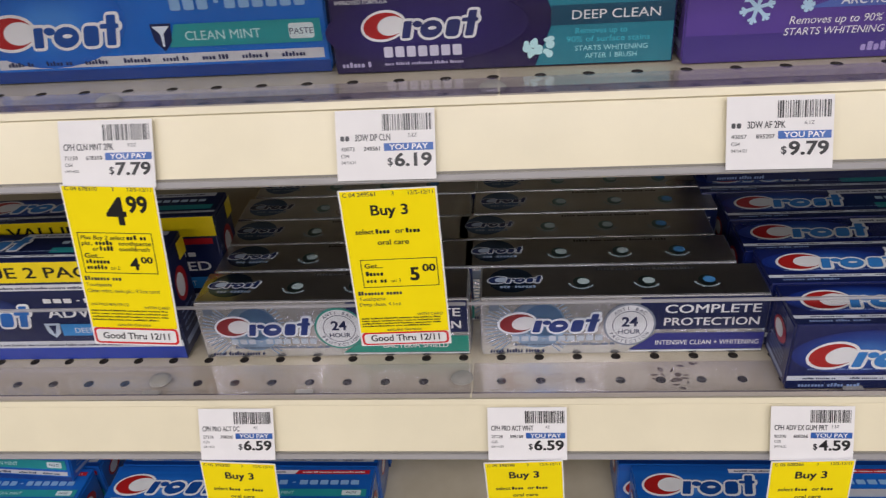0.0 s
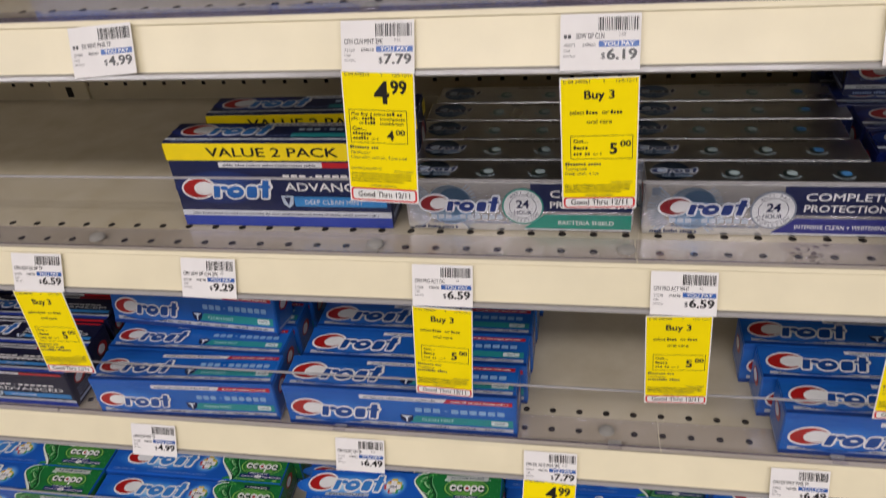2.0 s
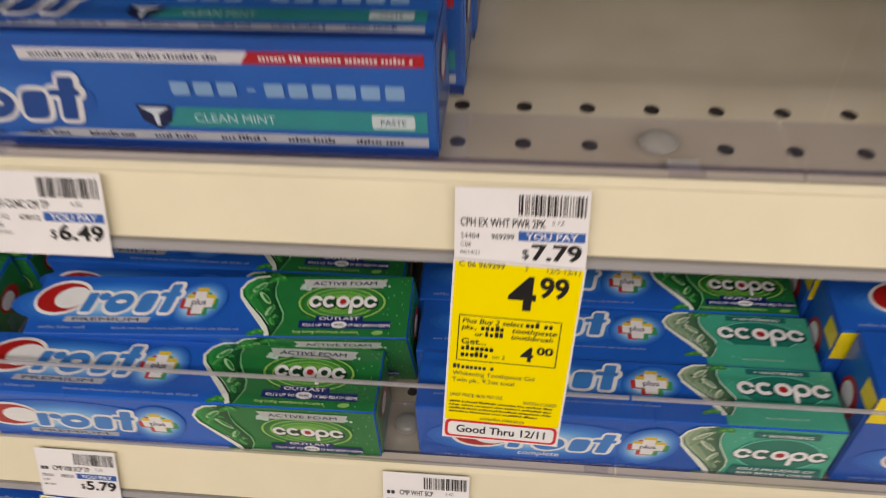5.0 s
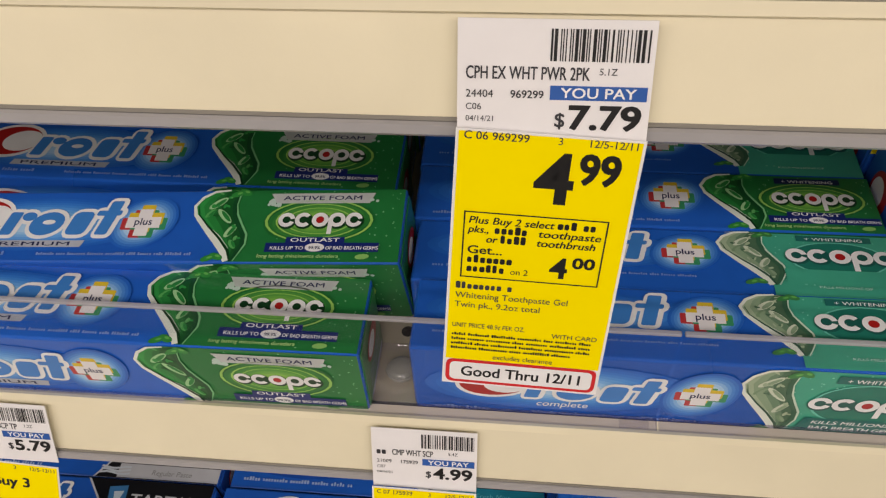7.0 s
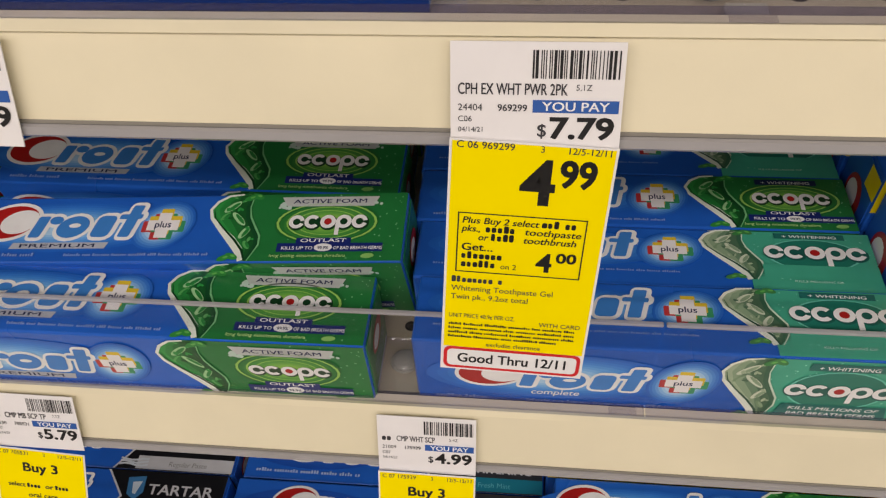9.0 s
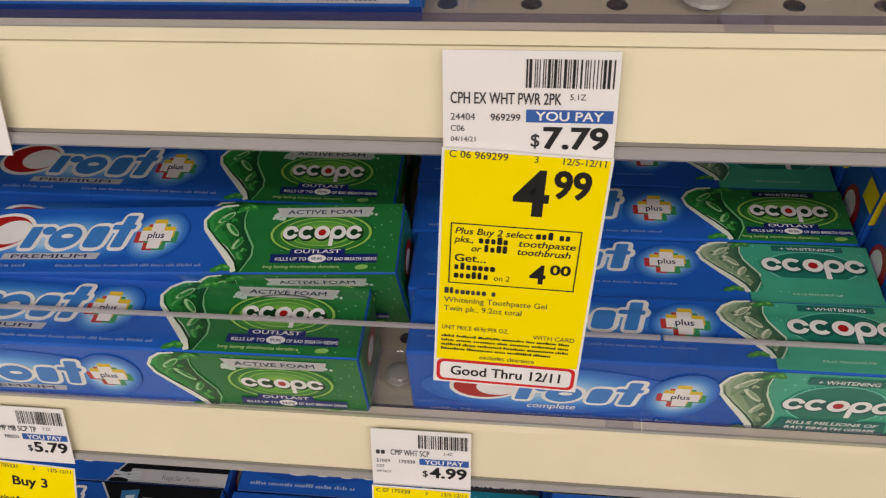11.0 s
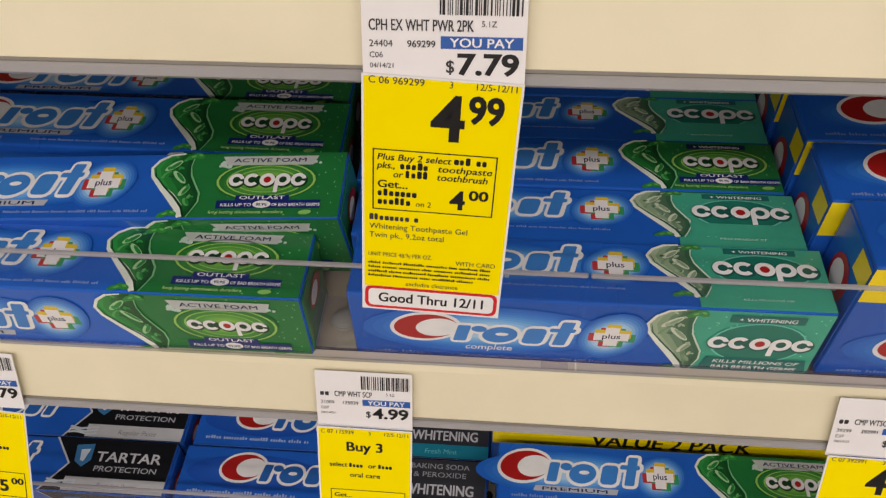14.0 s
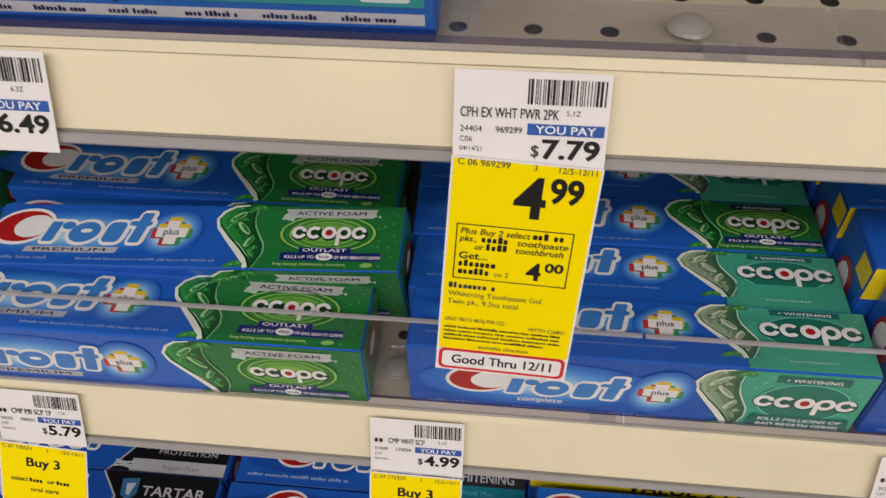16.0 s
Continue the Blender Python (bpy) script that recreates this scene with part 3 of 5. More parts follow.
def art_complete(a, band, words):
    w, h = a.w, a.h
    cx, cy = w * 0.17, h * 0.50
    for k in range(56):
        t = radians(k * 360 / 56)
        r1 = h * 0.62
        pts = [(cx + r * math.cos(t + s), cy + r * math.sin(t + s)) for r, s in ((h * 0.36, -0.02), (r1, -0.012), (r1, 0.012), (h * 0.36, 0.02))]
        if all(0 < x < w and 0.001 < y < h - 0.001 for x, y in pts):
            a.poly(pts, ink("8fa3b8"), 1)
    a.ell(cx + w * 0.03, cy + h * 0.03, h * 0.40, h * 0.40, ink("9db9d8", 1.0), 1.5, 28)
    a.ell(cx + w * 0.05, cy + h * 0.10, h * 0.28, h * 0.28, ink("6f97c6", 1.0), 2, 24)
    mark_crescent(a, w * 0.07, h * 0.41, w * 0.094, ink("223a80"), ink("e8ecf2"), ink("8a2028"), ink("e8e8ea"), l=3)
    block_word(a, w * 0.11, h * 0.24, w * 0.33, h * 0.11, 10, ink("c2ccd8"))
    tiny(a, w * 0.12, h * 0.17, w * 0.36, h * 0.03, ink("5a6a88"), 6)
    tiny(a, w * 0.03, h * 0.05, w * 0.20, h * 0.05, NAVY, 7)
    a.rect(w * 0.03, h * 0.78, w * 0.065, h * 0.92, ink("6a7482"), 2)
    a.rect(w * 0.56, h * 0.43, w * 0.995, h * 0.97, NAVY, 2)
    a.poly([(w * 0.53, h * 0.08), (w * 0.995, h * 0.08), (w * 0.995, h * 0.36), (w * 0.62, h * 0.36), (w * 0.58, h * 0.22)], band, 2)
    a.rect(w * 0.53, h * 0.05, w * 0.995, h * 0.07, ink("eef0f2"), 2)
    a.text("COMPLETE", w * 0.645, h * 0.71, h * 0.20, W_, 4, width=w * 0.325, bold=0.012)
    a.text("PROTECTION", w * 0.645, h * 0.50, h * 0.185, W_, 4, width=w * 0.325, bold=0.012)
    a.text(words, w * 0.80, h * 0.165, h * 0.115, W_, 4, width=w * 0.36 if len(words) > 16 else w * 0.24, align="c", bold=0.006)
    seal(a, w * 0.525, h * 0.52, h * 0.36, ink("8a92a0") if band is VIOLET else ink("3c9a8a"))


def art_complete_top(a):
    w, h = a.w, a.h
    # duller foil sheet: the top's dark reflection of the shelf above, as colour
    a.rect(0.0010, 0.0010, w - 0.0010, h - 0.0010, ink("d0d0d2", 1.0), 0.5)
    a.ell(w * 0.11, h * 0.55, h * 0.42, h * 0.40, ink("5f7ca8", 1.0), 1, 24)
    mark_crescent(a, w * 0.03, h * 0.45, h * 0.26, ink("20305e"), ink("dfe6ee"), ink("20305e"), ink("b8c8dc"), l=2)
    block_word(a, w * 0.07, h * 0.28, w * 0.13, h * 0.09, 10, ink("93a9c4"))
    for k, q in enumerate((0.36, 0.59, 0.80)):
        a.ell(w * q, h * 0.45, w * 0.030, h * 0.17, ink("86a8ae", 1.0), 2, 20)
        a.ell(w * q + w * 0.008, h * 0.47, w * 0.022, h * 0.10, ink("b8cccc") if k < 2 else ink("4f8fc8"), 3, 16)
        a.ring(w * q, h * 0.45, w * 0.048, h * 0.22, 0.12, ink("b8ccd4"), 3, 190, 330, 14)
    tiny(a, w * 0.42, h * 0.82, w * 0.36, h * 0.07, ink("4a4c50"), 4)


def art_gum(a):
    w, h = a.w, a.h
    a.rect(0, 0.0005, w, h * 0.12, NAVY, 1)
    a.rect(0, h * 0.14, w, h * 0.215, ink("dfe4ea"), 1)
    for k in range(6):
        tiny(a, w * (0.05 + 0.15 * k), h * 0.16, w * 0.11, h * 0.03, NAVY, 40 + k)
    glow(a, w * 0.22, h * 0.58, w * 0.22, h * 0.33, ("1b2f7c", "234a9a", "3f72bc"))
    mark_crescent(a, w * 0.06, h * 0.36, w * 0.110, ink("3b86cf"), W_, l=4)
    a.rrect(w * 0.44, h * 0.80, w * 0.97, h * 0.95, h * 0.03, ink("e6e7ea"), 2)
    tiny(a, w * 0.47, h * 0.85, w * 0.46, h * 0.05, NAVY, 44)
    tiny(a, w * 0.06, h * 0.31, w * 0.55, h * 0.03, ink("8fa6d2"), 45)
    tiny(a, w * 0.04, h * 0.045, w * 0.2, h * 0.05, ink("8fa6d2"), 46)
    block_word(a, w * 0.60, h * 0.55, w * 0.35, h * 0.13, 10, ink("cfe4f4"))
    a.rect(w * 0.58, h * 0.26, w * 0.98, h * 0.44, TEAL, 2)


def plus_mark(a, x, y, s):
    for dx, dy, c in ((-0.16, -0.05, "c23a3c"), (0.20, -0.05, "3a9a6a"), (0.04, 0.16, "e8c83a")):
        m = ink(c)
        a.rrect(x - 0.62 * s + dx * s, y - 0.24 * s + dy * s, x + 0.62 * s + dx * s, y + 0.24 * s + dy * s, 0.05 * s, m, 4)
        a.rrect(x - 0.24 * s + dx * s, y - 0.56 * s + dy * s, x + 0.24 * s + dx * s, y + 0.56 * s + dy * s, 0.05 * s, m, 4)
    a.rect(x - 0.6 * s, y - 0.22 * s, x + 0.6 * s, y + 0.22 * s, ink("f4f1f0"), 5)
    a.rect(x - 0.24 * s, y - 0.54 * s, x + 0.24 * s, y + 0.54 * s, ink("f4f1f0"), 5.2)
    a.text("plus", x, y - 0.10 * s, 0.40 * s, NAVY, 6, align="c", bold=0.008)


def art_wave(a, kind, premium, seed=5):
    """Blue carton with a curling leaf ribbon into a green or mint end."""
    w, h = a.w, a.h
    green = kind == "green"
    mark, plus, curl, tail = (0.012, 0.453, -0.047, -0.029) if green and premium else (0.098, 0.562, 0.028, 0.008)
    end = ink("217a3c") if green else ink("42ac8e")
    lo, hi = 0.0006, h - 0.0006

    def at(u, v):
        return (w * (u + curl), min(max(h * v, lo), hi))
    rim = [(0.672, 1.0), (0.640, 0.965), (0.616, 0.88), (0.603, 0.76), (0.610, 0.63), (0.634, 0.48), (0.664, 0.32), (0.688, 0.16), (0.698, 0.0)]
    spine = [(0.700, 1.0), (0.690, 0.90), (0.688, 0.78), (0.694, 0.64), (0.708, 0.50), (0.722, 0.37), (0.724, 0.24), (0.714, 0.11), (0.706, 0.0)]
    a.poly([at(*q) for q in rim] + [(w - 0.0006, lo), (w - 0.0006, hi)], end, 1)
    rnd = random.Random(seed)
    for k in range(70):
        x, y = w * rnd.uniform(0.73, 0.99), h * rnd.uniform(0.04, 0.96)
        r = h * rnd.uniform(0.005, 0.011)
        a.ell(x, y, r, r, ink("7fbf8c") if green else ink("8edcc4"), 1.6, 6)
    # the leaf-shaped bubble, darker towards its inner side
    tones = ("2f9a48", "27883e", "1f7234", "185c2a") if green else ("a9bd9c", "8fa988", "6d8f70", "4f7458")
    for k, tone in enumerate(tones):
        f = k * 0.20
        a.poly([at(p[0] + (q[0] - p[0]) * f, p[1]) for p, q in zip(rim, spine)] + [at(*q) for q in spine[::-1]], ink(tone), 2 + 0.1 * k)
    pale = ink("a4d49a") if green else ink("d2dcc4")
    for cu, cv, ru, rv, sl in ((0.652, 0.80, 0.012, 0.085, 0.9), (0.672, 0.62, 0.010, 0.10, -0.8), (0.640, 0.66, 0.007, 0.06, 0.7), (0.692, 0.42, 0.009, 0.09, 0.5), (0.702, 0.24, 0.007, 0.06, -0.5)):
        a.ell(w * (cu + curl), h * cv, w * ru, h * rv, pale if rv > 0.07 else ink("57ad5c" if green else "7d9c78"), 3, 16, sl)
        a.ell(w * (cu + curl + 0.003), h * cv, w * ru * 0.55, h * rv * 0.75, ink(tones[1]), 3.2, 14, sl)
    for k in range(22):
        f = rnd.random()
        i = min(int(f * 8), 7)
        u = rim[i][0] + (spine[i][0] - rim[i][0]) * rnd.uniform(0.25, 0.9)
        a.ell(w * (u + curl), h * min(max(rim[i][1], 0.06), 0.94), w * rnd.uniform(0.002, 0.006), h * rnd.uniform(0.012, 0.035), ink(rnd.choice((tones[0], tones[3], "5fae62" if green else "b9c8a8"))), 3.4, 8, rnd.uniform(-1, 1))
    # pale swoosh along the outer rim, thick below, and the inner curl's bright edge
    a.band([at(*q) for q in rim], [w * q for q in (0.002, 0.003, 0.0035, 0.0035, 0.004, 0.006, 0.010, 0.010, 0.006)], ink("eaf2e4"), 4)
    a.band([at(q[0] + 0.008, q[1]) for q in rim[3:]], [w * q for q in (0.0006, 0.0012, 0.0018, 0.0026, 0.003, 0.002)], ink("12401f") if green else ink("2f5a44"), 4.4)
    a.band([at(*q) for q in spine], [w * q for q in (0.004, 0.005, 0.0045, 0.006, 0.007, 0.006, 0.006, 0.004, 0.002)], ink("15502a") if green else ink("3c6a50"), 4.2)
    a.band([at(q[0] + 0.006, q[1]) for q in spine], [w * q for q in (0.001, 0.0015, 0.001, 0.002, 0.0022, 0.0022, 0.002, 0.001, 0.001)], ink("7cc486") if green else ink("cfe2cc"), 4.6)
    for cu, cv, sl in ((0.660, 0.055, 0.9), (0.676, 0.075, -0.7), (0.690, 0.93, 0.8), (0.706, 0.95, -0.6)):
        a.ell(w * (cu + curl), h * cv, w * 0.013, h * 0.05, ink("2f8f3e" if green else "3f8a4a"), 5, 12, sl)
        a.ell(w * (cu + curl) + w * 0.003, h * cv + h * 0.008, w * 0.005, h * 0.018, ink("66b85a"), 5.2, 10, sl)
    glow(a, w * (mark + 0.195), h * 0.52, w * 0.27, h * 0.37, ("2268c8", "3a84da", "6cb0ee", "b4dcfa"))
    mark_crescent(a, w * mark, h * 0.36, w * 0.104, ink("3f86d2"), W_, l=4)
    if premium:
        a.rect(w * 0.10, h * 0.20, w * 0.33, h * 0.29, ink("b9bec6"), 3, w * 0.006)
        a.text("PREMIUM", w * 0.215, h * 0.218, h * 0.075, NAVY, 4, align="c", width=w * 0.18, bold=0.01)
    else:
        a.text("complete", w * 0.30, h * 0.22, h * 0.12, W_, 4, align="c", slant=0.15, bold=0.006)
    tiny(a, w * 0.04, h * 0.09, w * 0.13, h * 0.045, ink("7f9cd8"), seed)
    tiny(a, w * 0.24, h * 0.09, w * 0.34, h * 0.035, ink("7f9cd8"), seed + 1)
    glow(a, w * plus, h * 0.53, w * 0.072, h * 0.36, ("2468c8", "5c9ce2", "b8dcf8", "e4f2fc"), 3)
    plus_mark(a, w * plus, h * 0.53, w * 0.062)
    if green:
        glow(a, w * (0.855 + tail), h * 0.55, w * 0.115, h * 0.30, ("1f7034", "3f8f3c", "5fa844", "8cc454"), 2)
        for q in (1.0, 0.8, 0.62):
            a.ring(w * (0.855 + tail), h * 0.55, w * 0.112 * q, h * 0.29 * q, 0.05, ink("9ccf62"), 3.2, 0, 360, 26)
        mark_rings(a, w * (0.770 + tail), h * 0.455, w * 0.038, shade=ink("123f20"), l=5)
        if premium:
            a.poly([(w * (0.745 + tail), h * 0.93), (w * (0.965 + tail), h * 0.93), (w * (0.955 + tail), h * 0.79), (w * (0.76 + tail), h * 0.79)], ink("c3c8c4"), 3)
            a.text("ACTIVE FOAM", w * (0.855 + tail), h * 0.835, h * 0.085, NAVY, 4, align="c", width=w * 0.165, bold=0.012)
            for k in range(14):
                r = h * rnd.uniform(0.018, 0.034)
                a.ell(w * tail + w * rnd.choice((rnd.uniform(0.735, 0.765), rnd.uniform(0.945, 0.972))), h * rnd.uniform(0.76, 0.84), r, r, ink("bfd6c8"), 3.4 + 0.02 * k, 10)
        else:
            a.rect(w * (0.785 + tail), h * 0.83, w * (0.925 + tail), h * 0.93, NAVY, 3)
            a.text("+ WHITENING", w * (0.855 + tail), h * 0.85, h * 0.07, W_, 4, align="c", width=w * 0.11, bold=0.006)
        a.rect(w * (0.755 + tail), h * 0.135, w * (0.985 + tail), h * 0.255, ink("1a2a72"), 3)
        a.rect(w * (0.795 + tail), h * 0.255, w * (0.915 + tail), h * 0.33, ink("1a2a72"), 3)
        a.text("OUTLAST", w * (0.855 + tail), h * 0.268, h * 0.07, W_, 4, align="c", width=w * 0.10, bold=0.012)
        a.text("KILLS UP TO", w * (0.800 + tail), h * 0.165, h * 0.062, W_, 4, align="c", width=w * 0.068, bold=0.01)
        a.ell(w * (0.857 + tail), h * 0.193, w * 0.020, h * 0.055, W_, 4, 18)
        a.text("99.9%", w * (0.857 + tail), h * 0.168, h * 0.055, NAVY, 5, align="c", bold=0.01)
        a.text("OF BAD BREATH GERMS", w * (0.932 + tail), h * 0.165, h * 0.062, W_, 4, align="c", width=w * 0.105, bold=0.01)
        a.text("long lasting mint/menta duradera", w * (0.825 + tail), h * 0.06, h * 0.062, ink("b4dc8c"), 4, align="c", width=w * 0.165, slant=0.15, bold=0.008)
        a.ell(w * (0.955 + tail), h * 0.075, w * 0.014, h * 0.035, ink("8cc46a"), 4, 12, 0.4)
    else:
        a.ell(w * (0.86 + tail), h * 0.53, w * 0.100, h * 0.31, ink("1f7d6a"), 2, 28)
        a.ring(w * (0.86 + tail), h * 0.53, w * 0.100, h * 0.31, 0.05, ink("6fd0b8"), 2.6, 0, 360, 26)
        a.rect(w * (0.785 + tail), h * 0.84, w * (0.935 + tail), h * 0.95, ink("1f6e66"), 3)
        a.text("+ WHITENING", w * (0.86 + tail), h * 0.862, h * 0.075, W_, 4, align="c", width=w * 0.115, bold=0.008)
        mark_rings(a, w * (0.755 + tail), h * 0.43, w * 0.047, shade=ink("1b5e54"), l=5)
        a.poly([(w * (0.755 + tail), h * 0.09), (w * (0.985 + tail), h * 0.09), (w * (0.975 + tail), h * 0.29), (w * (0.765 + tail), h * 0.29)], ink("1c6f68"), 3)
        a.text("KILLS MILLIONS OF", w * (0.872 + tail), h * 0.20, h * 0.075, W_, 4, align="c", width=w * 0.18, slant=0.15, bold=0.01)
        a.text("BAD BREATH GERMS", w * (0.872 + tail), h * 0.11, h * 0.075, W_, 4, align="c", width=w * 0.18, slant=0.15, bold=0.01)


def art_wave_top(a, kind):
    """The same print on the upper side, set towards the back edge."""
    b = Art(a.w, a.h)
    art_wave(b, kind, False, 8)
    up = 0.15 * a.h
    b.v = [(x, up + 0.85 * y, z) for x, y, z in b.v]
    a.v, a.f, a.m, a.mats, a.count = b.v, b.f, b.m, b.mats, b.count
    a.rect(a.w * 0.728, 0.0006, a.w - 0.0006, up + 0.001, ink("42ac8e") if kind == "mint" else ink("217a3c"), 1)
    a.rect(a.w * 0.755, up + a.h * 0.05, a.w * 0.995, up + a.h * 0.26, ink("42ac8e") if kind == "mint" else ink("217a3c"), 8)
    a.text("KILLS MILLIONS OF", a.w * 0.865, up - a.h * 0.02, a.h * 0.045, ink("cdeee2"), 9, align="c", width=a.w * 0.10)


def art_value(a):
    w, h = a.w, a.h
    b = Art(w, h * 0.60)
    art_wave(b, "mint", False)
    n = len(a.v)
    for m in b.mats:
        if m not in a.mats:
            a.mats.append(m)
    a.v += b.v
    a.f += [tuple(i + n for i in f) for f in b.f]
    a.m += [a.mats.index(b.mats[i]) for i in b.m]
    a.rect(0, h * 0.72, w, h * 0.99, YEL, 2)
    a.text("VALUE 2 PACK", w * 0.52, h * 0.765, h * 0.22, K_, 3, width=w * 0.46, align="c", bold=0.012)


def art_white3(a):
    w, h = a.w, a.h
    glow(a, w * 0.28, h * 0.45, w * 0.30, h * 0.36, ("281b54", "2d2060", "33286c"))
    mark_crescent(a, w * 0.10, h * 0.36, w * 0.090, ink("32386e"), W_, l=4)
    block_word(a, w * 0.15, h * 0.15, w * 0.24, h * 0.14, 7, ink("d8d4e4"))
    tiny(a, w * 0.15, h * 0.08, w * 0.24, h * 0.03, ink("b8b0d0"), 8)
    tiny(a, w * 0.02, h * 0.07, w * 0.10, h * 0.05, ink("b8b0d0"), 9)
    a.text("IMPROVED FORMULA", w * 0.02, h * 0.72, h * 0.055, W_, 3)
    a.poly([(w * 0.60, 0.001), (w * 0.995, 0.001), (w * 0.995, h * 0.99), (w * 0.60, h * 0.99), (w * 0.655, h * 0.5)], ink("2c7f90"), 2)
    a.poly([(w * 0.645, h * 0.42), (w * 0.995, h * 0.42), (w * 0.995, h * 0.62), (w * 0.645, h * 0.62)], ink("1f4f66"), 3)
    a.text("DEEP CLEAN", w * 0.83, h * 0.475, h * 0.13, W_, 4, align="c", width=w * 0.25)
    a.text("Removes up to", w * 0.79, h * 0.33, h * 0.085, ink("4fc0d0"), 4, align="c")
    a.text("90% of surface stains", w * 0.81, h * 0.245, h * 0.085, ink("4fc0d0"), 4, align="c", width=w * 0.24)
    a.text("STARTS WHITENING", w * 0.82, h * 0.155, h * 0.075, ink("a8e4e8"), 4, align="c", width=w * 0.21)
    a.text("AFTER 1 BRUSH", w * 0.82, h * 0.075, h * 0.075, ink("a8e4e8"), 4, align="c")
    rnd = random.Random(4)
    for k in range(16):
        a.ell(w * rnd.uniform(0.57, 0.65), h * rnd.uniform(0.12, 0.32), h * rnd.uniform(0.02, 0.05), h * rnd.uniform(0.02, 0.05), ink("c4eef0"), 5 + 0.1 * k, 10)


def art_arctic(a):
    w, h = a.w, a.h
    a.rect(0, 0.001, w, h * 0.22, ink("4a3a86"), 1)
    glow(a, w * 0.7, h * 0.75, w * 0.4, h * 0.32, ("7558b0", "8468ba"), 1)
    for cx, cy, r in ((0.175, 0.42, 0.13), (0.235, 0.60, 0.08), (0.30, 0.42, 0.05)):
        for k in range(6):
            t = radians(60 * k + 15)
            a.band([(w * cx, h * cy), (w * cx + h * r * math.cos(t), h * cy + h * r * math.sin(t))], [h * 0.014] * 2, ink("bfe0f4"), 3 + 0.1 * k)
            mx, my = w * cx + h * r * 0.6 * math.cos(t), h * cy + h * r * 0.6 * math.sin(t)
            for d in (0.8, -0.8):
                a.band([(mx, my), (mx + h * r * 0.35 * math.cos(t + d), my + h * r * 0.35 * math.sin(t + d))], [h * 0.010] * 2, ink("bfe0f4"), 3.7)
    a.poly([(w * 0.30, h * 0.40), (w * 0.78, h * 0.40), (w * 0.78, h * 0.52), (w * 0.40, h * 0.50)], ink("5a70b8"), 2)
    a.text("ARCTIC FRESH", w * 0.38, h * 0.42, h * 0.085, W_, 4, width=w * 0.21, slant=0.15, bold=0.008)
    a.text("Removes up to 90% of surface stains", w * 0.26, h * 0.285, h * 0.085, W_, 4, width=w * 0.42, slant=0.15)
    a.text("STARTS WHITENING AFTER 1 BRUSH", w * 0.25, h * 0.20, h * 0.080, W_, 4, width=w * 0.44, slant=0.15)
    tiny(a, w * 0.45, h * 0.06, w * 0.5, h * 0.06, ink("a99ad0"), 3)


def art_panel(a, tone, word, word2, strip, strip_word):
    """Blue carton with an arrow-edged panel at one end."""
    w, h = a.w, a.h
    glow(a, w * 0.24, h * 0.55, w * 0.22, h * 0.32, ("1b52b6", "2a64c4"))
    mark_crescent(a, w * 0.14, h * 0.40, w * 0.105, ink("2a66b4"), W_, l=4)
    tiny(a, w * 0.04, h * 0.14, w * 0.36, h * 0.06, ink("9fb8e4"), 12)
    a.poly([(w * 0.58, 0.0006), (w * 0.997, 0.0006), (w * 0.997, h * 0.99), (w * 0.58, h * 0.99), (w * 0.65, h * 0.52)], ink("c8ccd2"), 1)
    a.poly([(w * 0.588, 0.0006), (w * 0.997, 0.0006), (w * 0.997, h * 0.99), (w * 0.588, h * 0.99), (w * 0.658, h * 0.52)], tone, 2)
    a.rect(w * 0.66, h * 0.03, w * 0.997, h * 0.28, strip, 3)
    a.text(strip_word, w * 0.84, h * 0.10, h * 0.13, ink("8a8a88") if strip is GREY else ink("6fd0dc"), 4, align="c", slant=0.1)
    low = word2 == "& PEROXIDE"
    a.text(word, w * 0.85, h * (0.36 if low else 0.58), h * 0.26, ink("d4d6da"), 4, align="c", width=w * 0.22, bold=0.015)
    if low:
        a.text("BAKING SODA", w * 0.85, h * 0.82, h * 0.13, ink("b8bcc2"), 4, align="c", width=w * 0.19)
        a.text(word2, w * 0.85, h * 0.67, h * 0.13, ink("b8bcc2"), 4, align="c", width=w * 0.17)
    elif word2:
        a.text(word2, w * 0.85, h * 0.40, h * 0.14, ink("b8bcc2"), 4, align="c", width=w * 0.21, bold=0.008)
    a.poly([(w * 0.66, h * 0.86), (w * 0.72, h * 0.90), (w * 0.725, h * 0.60), (w * 0.70, h * 0.46), (w * 0.67, h * 0.56)], ink("3f7fb4"), 4)
    a.poly([(w * 0.68, h * 0.78), (w * 0.712, h * 0.80), (w * 0.70, h * 0.56), (w * 0.688, h * 0.58)], ink("d4e4ee"), 5)
    for k in range(3):
        a.band([(w * (0.60 + 0.02 * q), h * (0.10 + 0.05 * k + 0.02 * math.sin(q * 1.3 + k))) for q in range(6)], [h * 0.018] * 6, ink("cfd8de"), 4 + 0.1 * k)


def end_art(a, m):
    w, h = a.w, a.h
    if h > 0.079 and w < 0.0400:
        a.rect(w * 0.66, h * 0.80, w, h * 0.96, YEL, 3)
    a.rect(w * 0.12, h * 0.10, w * 0.88, h * 0.16, ink("9aa8c8"), 1)
    a.ell(w * 0.5, h * 0.62, w * 0.26, h * 0.16, m, 1, 20)
    a.ell(w * 0.46, h * 0.62, w * 0.17, h * 0.11, W_, 2, 18)
    for k in range(4):
        a.bars(w * 0.2, h * (0.22 + 0.06 * k), w * 0.6, h * 0.025, ink("8a9ac0"), 1, 2.4, k)


